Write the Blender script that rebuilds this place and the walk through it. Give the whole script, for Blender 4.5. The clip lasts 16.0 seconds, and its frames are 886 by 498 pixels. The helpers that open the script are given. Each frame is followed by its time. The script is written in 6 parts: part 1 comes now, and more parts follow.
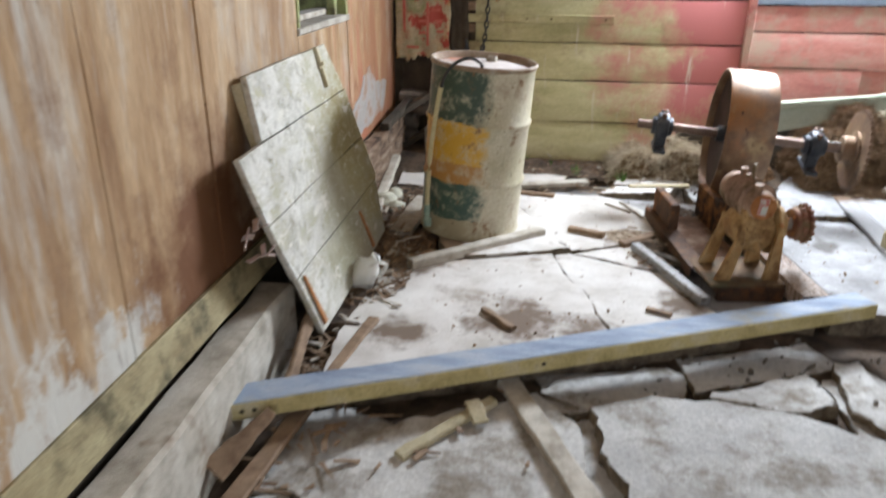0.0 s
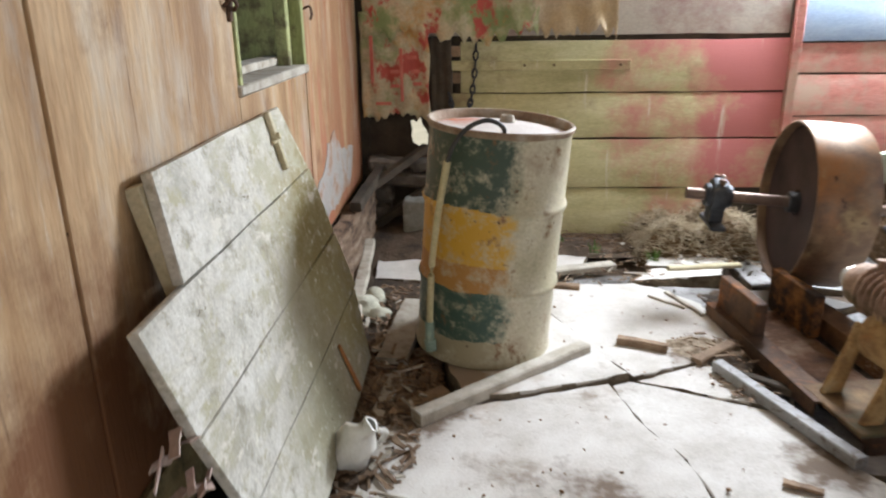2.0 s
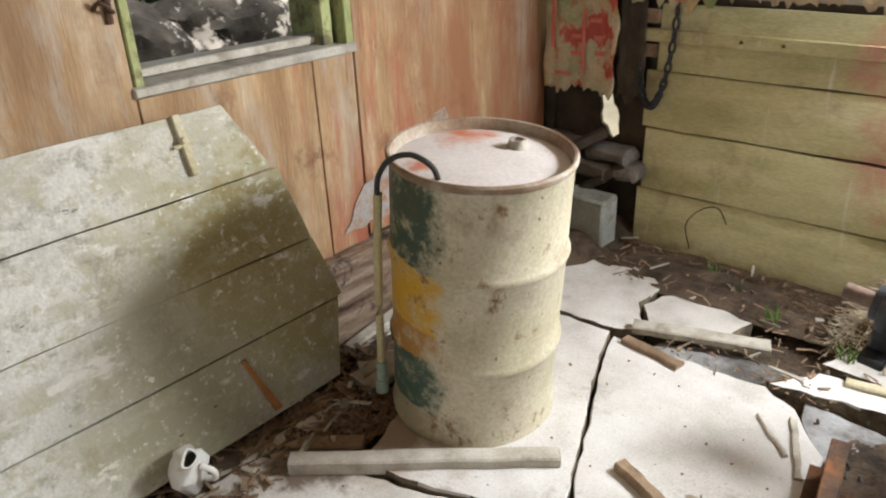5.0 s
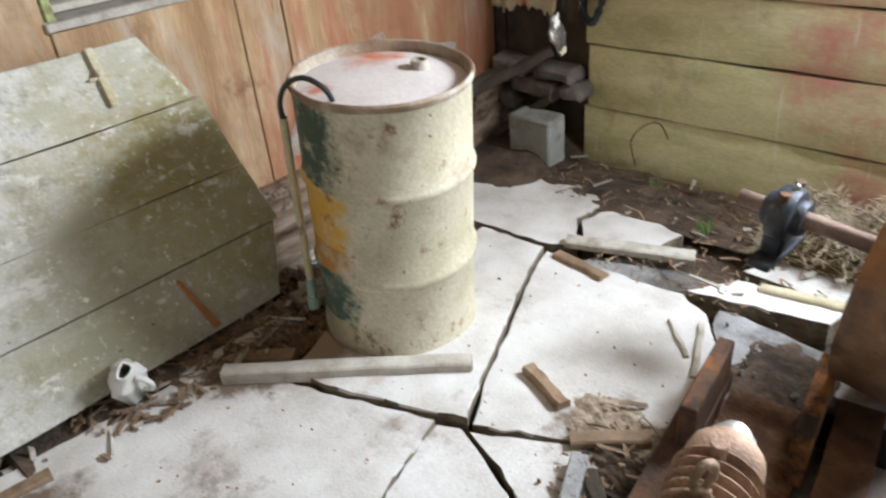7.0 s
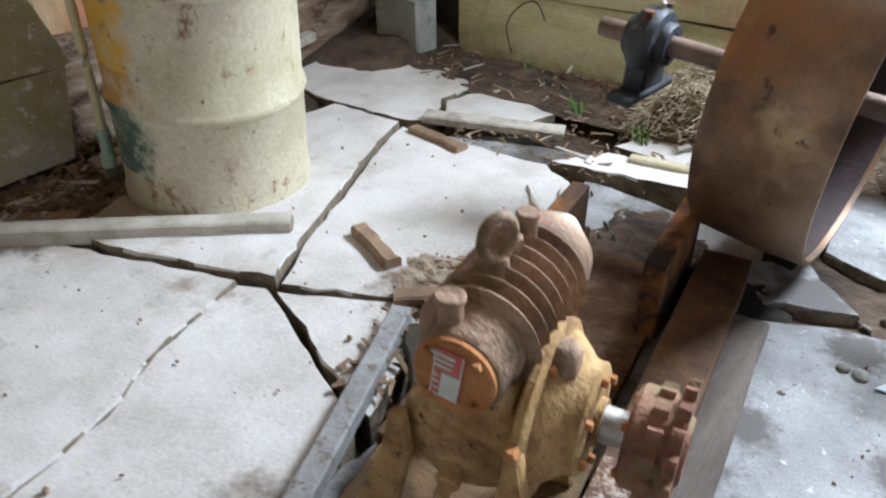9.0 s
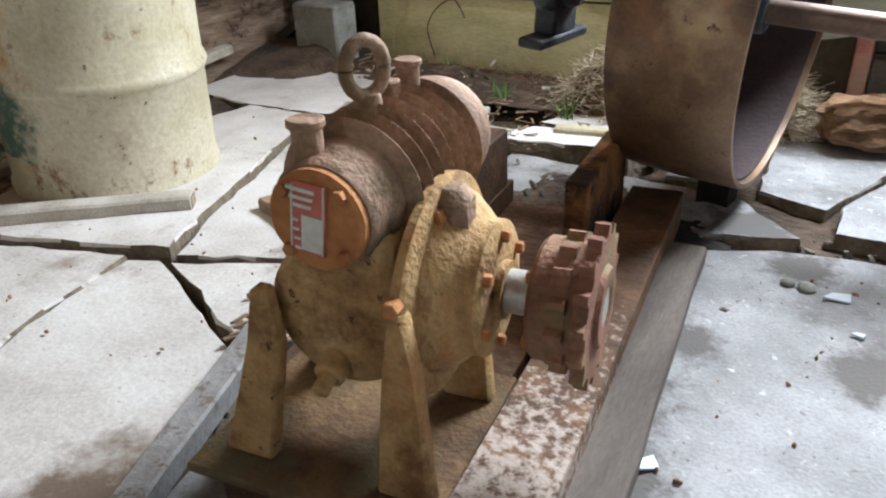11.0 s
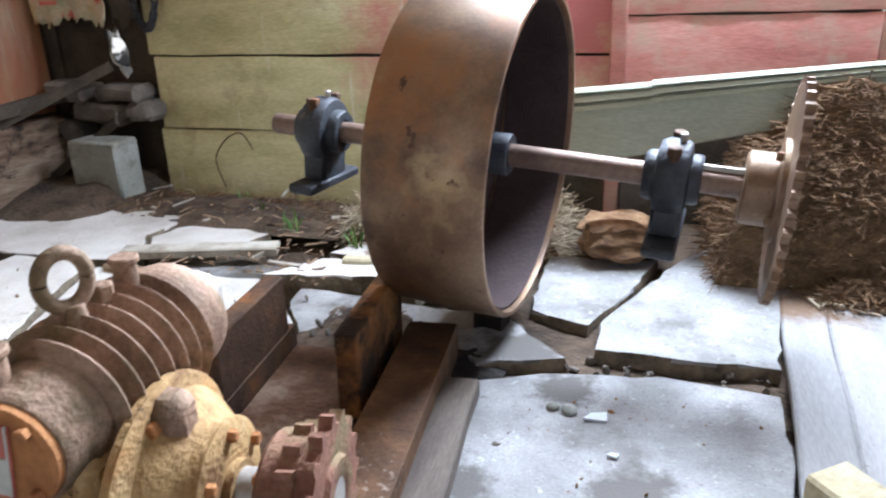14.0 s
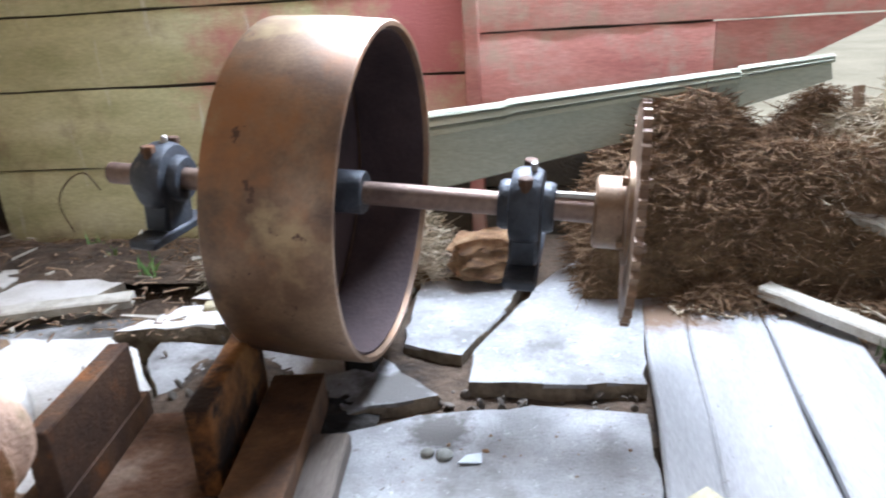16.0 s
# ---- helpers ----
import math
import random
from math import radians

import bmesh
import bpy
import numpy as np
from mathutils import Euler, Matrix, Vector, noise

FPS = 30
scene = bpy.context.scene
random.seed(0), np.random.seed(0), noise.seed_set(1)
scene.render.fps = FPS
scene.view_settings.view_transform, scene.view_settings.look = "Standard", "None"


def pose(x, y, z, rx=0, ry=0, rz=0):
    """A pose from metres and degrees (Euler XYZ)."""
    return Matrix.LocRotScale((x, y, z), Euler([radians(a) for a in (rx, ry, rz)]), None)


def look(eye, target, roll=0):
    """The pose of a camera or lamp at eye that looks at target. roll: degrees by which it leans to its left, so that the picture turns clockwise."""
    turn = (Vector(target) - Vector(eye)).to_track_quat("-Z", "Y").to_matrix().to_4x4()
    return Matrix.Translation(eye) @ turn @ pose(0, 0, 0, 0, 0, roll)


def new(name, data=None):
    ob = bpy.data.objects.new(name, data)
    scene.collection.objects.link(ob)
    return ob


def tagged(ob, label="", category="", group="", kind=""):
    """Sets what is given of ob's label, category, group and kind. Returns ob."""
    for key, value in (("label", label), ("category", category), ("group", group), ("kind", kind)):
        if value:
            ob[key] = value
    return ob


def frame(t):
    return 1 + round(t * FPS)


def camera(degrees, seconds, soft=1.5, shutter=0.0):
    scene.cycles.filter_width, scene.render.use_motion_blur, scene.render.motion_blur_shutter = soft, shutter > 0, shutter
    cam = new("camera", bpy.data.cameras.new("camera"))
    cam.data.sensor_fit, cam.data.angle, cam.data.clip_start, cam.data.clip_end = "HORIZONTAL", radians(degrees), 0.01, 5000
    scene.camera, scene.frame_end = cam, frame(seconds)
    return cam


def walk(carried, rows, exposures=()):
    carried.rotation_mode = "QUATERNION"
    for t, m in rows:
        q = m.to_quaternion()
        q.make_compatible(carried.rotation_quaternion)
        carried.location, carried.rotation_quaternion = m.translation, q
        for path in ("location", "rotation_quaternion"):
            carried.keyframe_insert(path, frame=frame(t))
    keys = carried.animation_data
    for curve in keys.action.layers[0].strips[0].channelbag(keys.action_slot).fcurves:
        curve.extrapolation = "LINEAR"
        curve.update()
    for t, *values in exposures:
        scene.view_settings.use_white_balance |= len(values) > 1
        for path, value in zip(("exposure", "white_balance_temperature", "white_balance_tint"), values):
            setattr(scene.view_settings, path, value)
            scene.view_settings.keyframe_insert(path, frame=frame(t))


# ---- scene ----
cam = camera(63.6, 16.0, soft=2.1, shutter=0.5)
PATH = [
    (0, (0.082, -0.039, 1.463), (-0.167, 1.792, 0.698), 0.3),
    (0.5, (-0.009, 0.251, 1.419), (-0.159, 2.133, 0.759), 3.0),
    (1, (-0.087, 0.467, 1.381), (-0.215, 2.355, 0.736), 0.9),
    (1.5, (-0.269, 0.77, 1.365), (-0.331, 2.665, 0.729), 0.1),
    (2, (-0.307, 1.056, 1.363), (-0.409, 2.947, 0.72), -0.8),
    (2.5, (-0.176, 1.362, 1.422), (-0.485, 3.221, 0.754), -1.2),
    (3, (-0.027, 1.661, 1.467), (-0.375, 3.479, 0.71), -0.1),
    (3.5, (0.227, 1.807, 1.491), (-0.3, 3.545, 0.653), -3.7),
    (4, (0.556, 1.974, 1.578), (-0.286, 3.549, 0.677), -2.1),
    (4.2, (0.667, 2.035, 1.579), (-0.264, 3.563, 0.686), -1.8),
    (6.3, (1.326, 2.361, 1.628), (-0.053, 3.483, 0.713), -4.5),
    (6.5, (1.341, 2.361, 1.606), (0.022, 3.523, 0.652), -5.1),
    (7, (1.373, 2.384, 1.582), (0.169, 3.605, 0.552), -5.3),
    (7.5, (1.404, 2.404, 1.557), (0.376, 3.683, 0.413), -4.9),
    (8, (1.449, 2.437, 1.483), (0.516, 3.767, 0.317), -3.8),
    (8.5, (1.469, 2.541, 1.301), (0.498, 3.873, 0.169), -1.6),
    (9, (1.493, 2.615, 1.037), (0.481, 3.962, -0.04), -0.3),
    (9.5, (1.529, 2.673, 0.85), (0.484, 4.084, -0.107), -1.7),
    (9.7, (1.528, 2.688, 0.815), (0.501, 4.121, -0.130), -1.0),
    (11.8, (1.605, 2.647, 0.72), (0.664, 4.159, -0.19), -3.0),
    (12, (1.601, 2.651, 0.72), (0.67, 4.167, -0.193), -2.5),
    (12.5, (1.613, 2.668, 0.731), (0.733, 4.233, -0.151), -2.1),
    (13, (1.63, 2.704, 0.766), (0.869, 4.362, -0.053), -2.7),
    (13.5, (1.662, 2.729, 0.796), (0.982, 4.463, 0.065), -1.4),
    (14, (1.684, 2.746, 0.822), (1.092, 4.533, 0.146), -1.8),
    (14.5, (1.7, 2.767, 0.837), (1.183, 4.585, 0.183), -2.5),
    (15, (1.711, 2.786, 0.856), (1.24, 4.612, 0.19), -4.4),
    (15.5, (1.715, 2.8, 0.873), (1.289, 4.633, 0.199), -4.8),
    (16, (1.737, 2.845, 0.886), (1.439, 4.699, 0.197), -3.7),
]
walk(cam, [(t, look(eye, target, roll)) for t, eye, target, roll in PATH], [
    (0.0, 0.20, 5950, 10), (2.5, 0.14, 6200, 10), (3.7, 0.0, 6500, 10), (5.5, -0.03, 6400, 10), (7.0, 0.03, 5950, 9), (8.0, 0.02, 5750, 9), (9.2, -0.15, 5700, 8),
    (12.0, -0.07, 6100, 10), (13.2, 0.02, 6000, 10), (14.5, 0.28, 5400, 12), (16.0, 0.25, 5500, 12)])

# ---- world, sun, large lights ----
world = bpy.data.worlds.new("sky")
scene.world = world
world.use_nodes = True
wn = world.node_tree.nodes
sky = wn.new("ShaderNodeTexSky")
sky.sky_type, sky.sun_disc = "NISHITA", False
sky.sun_elevation, sky.sun_rotation = radians(60), radians(70)
wn["Background"].inputs[1].default_value = 0.07
world.node_tree.links.new(sky.outputs[0], wn["Background"].inputs[0])

sun_data = bpy.data.lights.new("sun", "SUN")
sun_data.energy, sun_data.angle, sun_data.color = 5.0, radians(0.5), (1.0, 0.93, 0.82)
sun = new("sun", sun_data)
sun.matrix_world = look((4.7, 1.7, 8.7), (0, 0, 0))


def sky_light(name, eye, target, width, height, watts, color):
    """Sky light that stands in an opening of the walls."""
    data = bpy.data.lights.new(name, "AREA")
    data.shape, data.size, data.size_y, data.energy, data.color = "RECTANGLE", width, height, watts, color
    ob = new(name, data)
    ob.matrix_world = look(eye, target)
    return ob


sky_light("window_light", (1.65, 5.50, 1.92), (0.9, 3.2, 0.0), 1.2, 0.75, 290, (0.92, 0.96, 1.0))
# east and rear lamps fill from unseen doorways added to the walls
sky_light("east_fill_light", (3.22, 3.2, 1.2), (1.0, 3.3, 0.2), 1.8, 1.8, 5, (0.82, 0.9, 1.0))
sky_light("rear_light", (0.9, -2.45, 1.3), (0.2, 3.0, 0.6), 1.6, 1.9, 36, (1.0, 0.97, 0.93))


# ---- materials ----
def surface(name, colors, scale=6.0, stretch=(1, 1, 1), rough=0.8, metal=0.0, bump=0.25, fine=90.0, stain=None,
            stain_scale=2.5, stain_cut=(0.48, 0.62), vary=0.0, spec=0.4, local=False):
    """Two-scale noise colour with an optional stain, fine relief, and a little change from piece to piece."""
    m = bpy.data.materials.new(name)
    m.use_nodes = True
    nt = m.node_tree
    n, link = nt.nodes, nt.links.new
    bsdf = n["Principled BSDF"]
    if local:
        coord = n.new("ShaderNodeTexCoord").outputs["Object"]
    else:
        coord = n.new("ShaderNodeNewGeometry").outputs["Position"]
    mp = n.new("ShaderNodeMapping")
    mp.inputs["Scale"].default_value = stretch
    link(coord, mp.inputs["Vector"])
    big = n.new("ShaderNodeTexNoise")
    big.inputs["Scale"].default_value, big.inputs["Detail"].default_value = scale, 8
    big.inputs["Roughness"].default_value = 0.62
    link(mp.outputs[0], big.inputs["Vector"])
    ramp = n.new("ShaderNodeValToRGB")
    els = ramp.color_ramp.elements
    els[0].position, els[1].position = 0.32, 0.68
    while len(els) < len(colors):
        els.new(0.5)
    for i, c in enumerate(colors):
        els[i].position = 0.32 + 0.36 * i / (len(colors) - 1)
        els[i].color = (*c, 1)
    link(big.outputs["Fac"], ramp.inputs[0])
    out = ramp.outputs[0]
    small = n.new("ShaderNodeTexNoise")
    small.inputs["Scale"].default_value, small.inputs["Detail"].default_value = fine, 5
    link(mp.outputs[0], small.inputs["Vector"])
    grain = n.new("ShaderNodeMix")
    grain.data_type, grain.blend_type = "RGBA", "OVERLAY"
    grain.inputs[0].default_value = 0.32
    link(out, grain.inputs[6]), link(small.outputs["Fac"], grain.inputs[7])
    out = grain.outputs[2]
    if stain:
        sn = n.new("ShaderNodeTexNoise")
        sn.inputs["Scale"].default_value, sn.inputs["Detail"].default_value = stain_scale, 9
        sn.inputs["Roughness"].default_value = 0.7
        link(coord, sn.inputs["Vector"])
        cut = n.new("ShaderNodeMapRange")
        cut.inputs[1].default_value, cut.inputs[2].default_value = stain_cut
        link(sn.outputs["Fac"], cut.inputs[0])
        mix = n.new("ShaderNodeMix")
        mix.data_type = "RGBA"
        link(cut.outputs[0], mix.inputs[0]), link(out, mix.inputs[6])
        mix.inputs[7].default_value = (*stain, 1)
        out = mix.outputs[2]
    if vary:
        info = n.new("ShaderNodeObjectInfo")
        val = n.new("ShaderNodeMapRange")
        val.inputs[3].default_value, val.inputs[4].default_value = 1 - vary, 1 + vary
        link(info.outputs["Random"], val.inputs[0])
        hsv = n.new("ShaderNodeHueSaturation")
        link(val.outputs[0], hsv.inputs["Value"]), link(out, hsv.inputs["Color"])
        out = hsv.outputs[0]
    link(out, bsdf.inputs["Base Color"])
    bsdf.inputs["Roughness"].default_value, bsdf.inputs["Metallic"].default_value = rough, metal
    bsdf.inputs["Specular IOR Level"].default_value = spec
    if bump:
        add = n.new("ShaderNodeMath")
        link(big.outputs["Fac"], add.inputs[0]), link(small.outputs["Fac"], add.inputs[1])
        b = n.new("ShaderNodeBump")
        b.inputs["Strength"].default_value, b.inputs["Distance"].default_value = bump, 0.01
        link(add.outputs[0], b.inputs["Height"]), link(b.outputs[0], bsdf.inputs["Normal"])
    return m


def tint(m, color, cut, axis_from=None, scale=3.0, stretch=(1, 1, 1), noise_amount=1.0, local=False):
    """Lay a further colour, such as paint or dirt, over a material: where noise, plus a run along an axis (axis, start,
    end), passes the cut.
    """
    nt = m.node_tree
    n, link = nt.nodes, nt.links.new
    bsdf = n["Principled BSDF"]
    old = bsdf.inputs["Base Color"].links[0].from_socket
    coord = n.new("ShaderNodeTexCoord").outputs["Object"] if local else n.new("ShaderNodeNewGeometry").outputs["Position"]
    mp = n.new("ShaderNodeMapping")
    mp.inputs["Scale"].default_value = stretch
    link(coord, mp.inputs["Vector"])
    no = n.new("ShaderNodeTexNoise")
    no.inputs["Scale"].default_value, no.inputs["Detail"].default_value = scale, 8
    no.inputs["Roughness"].default_value = 0.68
    link(mp.outputs[0], no.inputs["Vector"])
    mul = n.new("ShaderNodeMath")
    mul.operation = "MULTIPLY"
    mul.inputs[1].default_value = noise_amount
    link(no.outputs["Fac"], mul.inputs[0])
    val = mul.outputs[0]
    for axis, start, end, gain in axis_from or ():
        sep = n.new("ShaderNodeSeparateXYZ")
        link(coord, sep.inputs[0])
        r = n.new("ShaderNodeMapRange")
        r.inputs[1].default_value, r.inputs[2].default_value, r.inputs[3].default_value, r.inputs[4].default_value = start, end, 0, gain
        link(sep.outputs[axis], r.inputs[0])
        add = n.new("ShaderNodeMath")
        link(val, add.inputs[0]), link(r.outputs[0], add.inputs[1])
        val = add.outputs[0]
    c = n.new("ShaderNodeMapRange")
    c.inputs[1].default_value, c.inputs[2].default_value = cut
    link(val, c.inputs[0])
    mix = n.new("ShaderNodeMix")
    mix.data_type = "RGBA"
    link(c.outputs[0], mix.inputs[0]), link(old, mix.inputs[6])
    mix.inputs[7].default_value = (*color, 1)
    link(mix.outputs[2], bsdf.inputs["Base Color"])
    return m


def blot(m, color, centre, radius, cut=(0.75, 0.95), scale=7.0):
    """A dirt stain or other colour patch with a ragged outline round a place."""
    nt = m.node_tree
    n, link = nt.nodes, nt.links.new
    bsdf = n["Principled BSDF"]
    old = bsdf.inputs["Base Color"].links[0].from_socket
    pos = n.new("ShaderNodeNewGeometry").outputs["Position"]
    no = n.new("ShaderNodeTexNoise")
    no.inputs["Scale"].default_value, no.inputs["Detail"].default_value, no.inputs["Roughness"].default_value = scale, 8, 0.7
    link(pos, no.inputs["Vector"])
    dist = n.new("ShaderNodeVectorMath")
    dist.operation = "DISTANCE"
    dist.inputs[1].default_value = centre
    link(pos, dist.inputs[0])
    near = n.new("ShaderNodeMapRange")
    near.inputs[1].default_value, near.inputs[2].default_value, near.inputs[3].default_value, near.inputs[4].default_value = 0.0, radius, 0.6, 0.0
    link(dist.outputs["Value"], near.inputs[0])
    add = n.new("ShaderNodeMath")
    link(no.outputs["Fac"], add.inputs[0]), link(near.outputs[0], add.inputs[1])
    c = n.new("ShaderNodeMapRange")
    c.inputs[1].default_value, c.inputs[2].default_value = cut
    link(add.outputs[0], c.inputs[0])
    mix = n.new("ShaderNodeMix")
    mix.data_type = "RGBA"
    link(c.outputs[0], mix.inputs[0]), link(old, mix.inputs[6])
    mix.inputs[7].default_value = (*color, 1)
    link(mix.outputs[2], bsdf.inputs["Base Color"])
    return m


PLYWOOD = surface("weathered_plywood", [(0.23, 0.125, 0.055), (0.35, 0.215, 0.105), (0.44, 0.295, 0.16), (0.51, 0.385, 0.245)], 2.4, (3.2, 3.2, 0.45), 0.85, bump=0.35,
                  fine=40, stain=(0.17, 0.085, 0.045), stain_scale=3.2, stain_cut=(0.60, 0.70))
tint(PLYWOOD, (0.52, 0.47, 0.40), (0.86, 1.06), [(1, 3.0, 1.2, 0.48), (2, 1.4, 0.4, -0.10)], 5, (3, 3, 0.35))
tint(PLYWOOD, (0.58, 0.56, 0.50), (1.02, 1.10), [(1, 2.2, 1.5, 0.30), (2, 0.85, 0.45, 0.35)], 6, (1.5, 1.5, 0.8))
tint(PLYWOOD, (0.27, 0.165, 0.09), (0.50, 0.70), None, 1.5, (1.2, 1.2, 0.8))
tint(PLYWOOD, (0.45, 0.41, 0.35), (0.52, 0.74), None, 2.0, (1.8, 1.8, 0.6))
tint(PLYWOOD, (0.36, 0.12, 0.065), (0.90, 1.12), [(1, 3.0, 4.0, 0.32), (2, 1.3, 0.5, 0.22)], 4, (3, 3, 0.5))
tint(PLYWOOD, (0.13, 0.075, 0.04), (0.62, 0.70), None, 7, (4, 4, 0.3))
tint(PLYWOOD, (0.54, 0.45, 0.34), (0.62, 0.70), None, 8, (5, 5, 0.4))
tint(PLYWOOD, (0.06, 0.04, 0.025), (0.695, 0.715), None, 16, (2.5, 2.5, 1.0))
tint(PLYWOOD, (0.30, 0.135, 0.065), (0.78, 1.0), [(1, 3.3, 4.5, 0.40)], 3.0, (2.5, 2.5, 0.5))
# brown stain, deepened by the panel's shade put into its colour
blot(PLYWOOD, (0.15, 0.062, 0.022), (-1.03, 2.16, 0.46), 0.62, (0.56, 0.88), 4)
PATCH = surface("grey_plaster_patch", [(0.31, 0.285, 0.26), (0.42, 0.39, 0.36)], 9, stain=(0.30, 0.17, 0.10), stain_scale=9)
BOARDS = surface("painted_boards", [(0.38, 0.35, 0.175), (0.52, 0.48, 0.26), (0.62, 0.575, 0.36)], 3, (0.6, 2, 2), 0.75, bump=0.2, fine=70,
                 stain=(0.28, 0.20, 0.12), stain_scale=4, stain_cut=(0.56, 0.75), vary=0.06)
tint(BOARDS, (0.52, 0.18, 0.17), (0.78, 1.02), [(0, 0.0, 1.1, 0.46), (2, 0.2, 0.9, 0.10)], 2.8)
tint(BOARDS, (0.68, 0.65, 0.53), (0.60, 0.68), None, 9, (1.6, 1, 0.14))
# darker brown towards the floor and the left end
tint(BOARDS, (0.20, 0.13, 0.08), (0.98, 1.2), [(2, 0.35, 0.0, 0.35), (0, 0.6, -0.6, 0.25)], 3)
GREYWALL = surface("pale_board", [(0.42, 0.38, 0.33), (0.56, 0.52, 0.46)], 2.5, (0.5, 2, 2), stain=(0.35, 0.22, 0.2), stain_scale=2)
REDBOARDS = surface("red_painted_boards", [(0.45, 0.16, 0.14), (0.58, 0.25, 0.21), (0.66, 0.41, 0.35)], 3, (0.5, 2, 2), 0.7, bump=0.2, fine=70,
                    stain=(0.50, 0.36, 0.28), stain_scale=3, vary=0.06)
BLUEBOARD = surface("blue_painted_board", [(0.22, 0.30, 0.42), (0.36, 0.42, 0.50)], 4, (0.5, 2, 2))
BEAMEDGE = surface("worn_yellow_edge", [(0.40, 0.33, 0.14), (0.54, 0.46, 0.22), (0.58, 0.53, 0.36)], 7, rough=0.8, bump=0.25, stain=(0.26, 0.19, 0.10), stain_scale=9, stain_cut=(0.58, 0.72))
CONCRETE = surface("worn_concrete", [(0.44, 0.41, 0.36), (0.58, 0.55, 0.51), (0.68, 0.66, 0.62)], 3.5, rough=0.9, bump=0.16, fine=120,
                   stain=(0.24, 0.19, 0.14), stain_scale=2.3, stain_cut=(0.58, 0.70), vary=0.05)
tint(CONCRETE, (0.20, 0.17, 0.14), (0.66, 0.74), None, 14)
tint(CONCRETE, (0.34, 0.30, 0.25), (0.62, 0.70), None, 48)
blot(CONCRETE, (0.36, 0.275, 0.20), (-0.42, 3.52, 0), 0.42, (0.66, 0.95), 9)
EASTCONC = surface("grey_concrete", [(0.22, 0.217, 0.213), (0.32, 0.316, 0.312), (0.42, 0.416, 0.412)], 5, rough=0.9, bump=0.25, fine=150,
                   stain=(0.17, 0.16, 0.15), stain_scale=3.2, stain_cut=(0.52, 0.68), vary=0.05)
tint(EASTCONC, (0.12, 0.11, 0.10), (0.66, 0.72), None, 22)
tint(EASTCONC, (0.17, 0.15, 0.13), (0.60, 0.68), None, 55)
tint(EASTCONC, (0.54, 0.53, 0.52), (0.60, 0.68), None, 38)
EDGE = surface("soiled_broken_edge", [(0.07, 0.055, 0.04), (0.17, 0.135, 0.095), (0.26, 0.215, 0.15)], 14, rough=1, bump=0.7, fine=70)
SOIL = (0.17, 0.125, 0.09)
for place, size in (((0.02, 2.72, 0), 0.42), ((0.34, 2.62, 0), 0.30), ((0.60, 3.76, 0), 0.30), ((0.78, 3.0, 0), 0.26), ((-0.50, 3.25, 0), 0.30), ((-0.45, 2.55, 0), 0.25)):
    blot(CONCRETE, SOIL, place, size)
for place, size in (((1.36, 3.4, 0), 0.16), ((1.36, 3.75, 0), 0.14), ((1.50, 4.12, 0), 0.14), ((1.66, 3.80, 0), 0.15), ((1.42, 3.1, 0), 0.2), ((1.38, 4.28, 0), 0.22), ((1.30, 3.55, 0), 0.2)):
    blot(EASTCONC, (0.13, 0.12, 0.11), place, size, (0.72, 0.90), 12)
DAMP = surface("damp_concrete", [(0.22, 0.21, 0.20), (0.42, 0.41, 0.40)], 4, rough=0.7, bump=0.35, fine=120, stain=(0.10, 0.09, 0.08), vary=0.08)
STONE = surface("grey_fieldstone", [(0.40, 0.39, 0.37), (0.56, 0.55, 0.52)], 5, rough=0.9, bump=0.5, fine=60, stain=(0.22, 0.19, 0.15), stain_scale=4, vary=0.10)
DIRT = surface("dark_dirt", [(0.03, 0.022, 0.016), (0.08, 0.055, 0.036), (0.14, 0.10, 0.07)], 7, rough=1, bump=0.9, fine=60)
CHIPS = surface("brown_wood_chips", [(0.17, 0.095, 0.05), (0.33, 0.205, 0.115), (0.44, 0.32, 0.20)], 25, rough=1, bump=0.8, fine=110)
OLDWOOD = surface("grey_old_wood", [(0.26, 0.23, 0.18), (0.44, 0.40, 0.33), (0.55, 0.52, 0.45)], 4, (2, 2, 2), 0.85, bump=0.3, fine=80,
                  stain=(0.20, 0.14, 0.09), stain_scale=5, stain_cut=(0.56, 0.7), vary=0.12)
PANELWOOD = surface("whitewashed_panel", [(0.36, 0.34, 0.28), (0.54, 0.52, 0.46), (0.66, 0.64, 0.58)], 6, rough=0.8, bump=0.3, fine=90,
                    stain=(0.30, 0.275, 0.21), stain_scale=15, stain_cut=(0.52, 0.66), vary=0.04)
tint(PANELWOOD, (0.22, 0.195, 0.14), (0.60, 0.72), None, 5, (1, 0.6, 1))
# olive-brown patches over the panel's lower and far part
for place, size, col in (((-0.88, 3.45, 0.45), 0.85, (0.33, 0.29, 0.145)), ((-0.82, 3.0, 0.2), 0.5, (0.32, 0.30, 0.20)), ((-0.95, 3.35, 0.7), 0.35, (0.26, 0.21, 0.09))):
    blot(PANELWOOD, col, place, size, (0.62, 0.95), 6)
tint(PANELWOOD, (0.60, 0.57, 0.49), (0.585, 0.70), None, 42, (1, 0.7, 1))
tint(PANELWOOD, (0.40, 0.37, 0.25), (0.55, 0.66), None, 17, (1, 0.7, 1))
tint(PANELWOOD, (0.64, 0.62, 0.53), (0.595, 0.66), None, 27)
tint(PANELWOOD, (0.40, 0.375, 0.27), (0.53, 0.66), None, 9, (1, 0.35, 1))
tint(PANELWOOD, (0.62, 0.59, 0.51), (0.60, 0.66), None, 10, (1, 0.5, 1))
tint(PANELWOOD, (0.12, 0.09, 0.05), (0.66, 0.69), None, 30, (1, 0.4, 1))
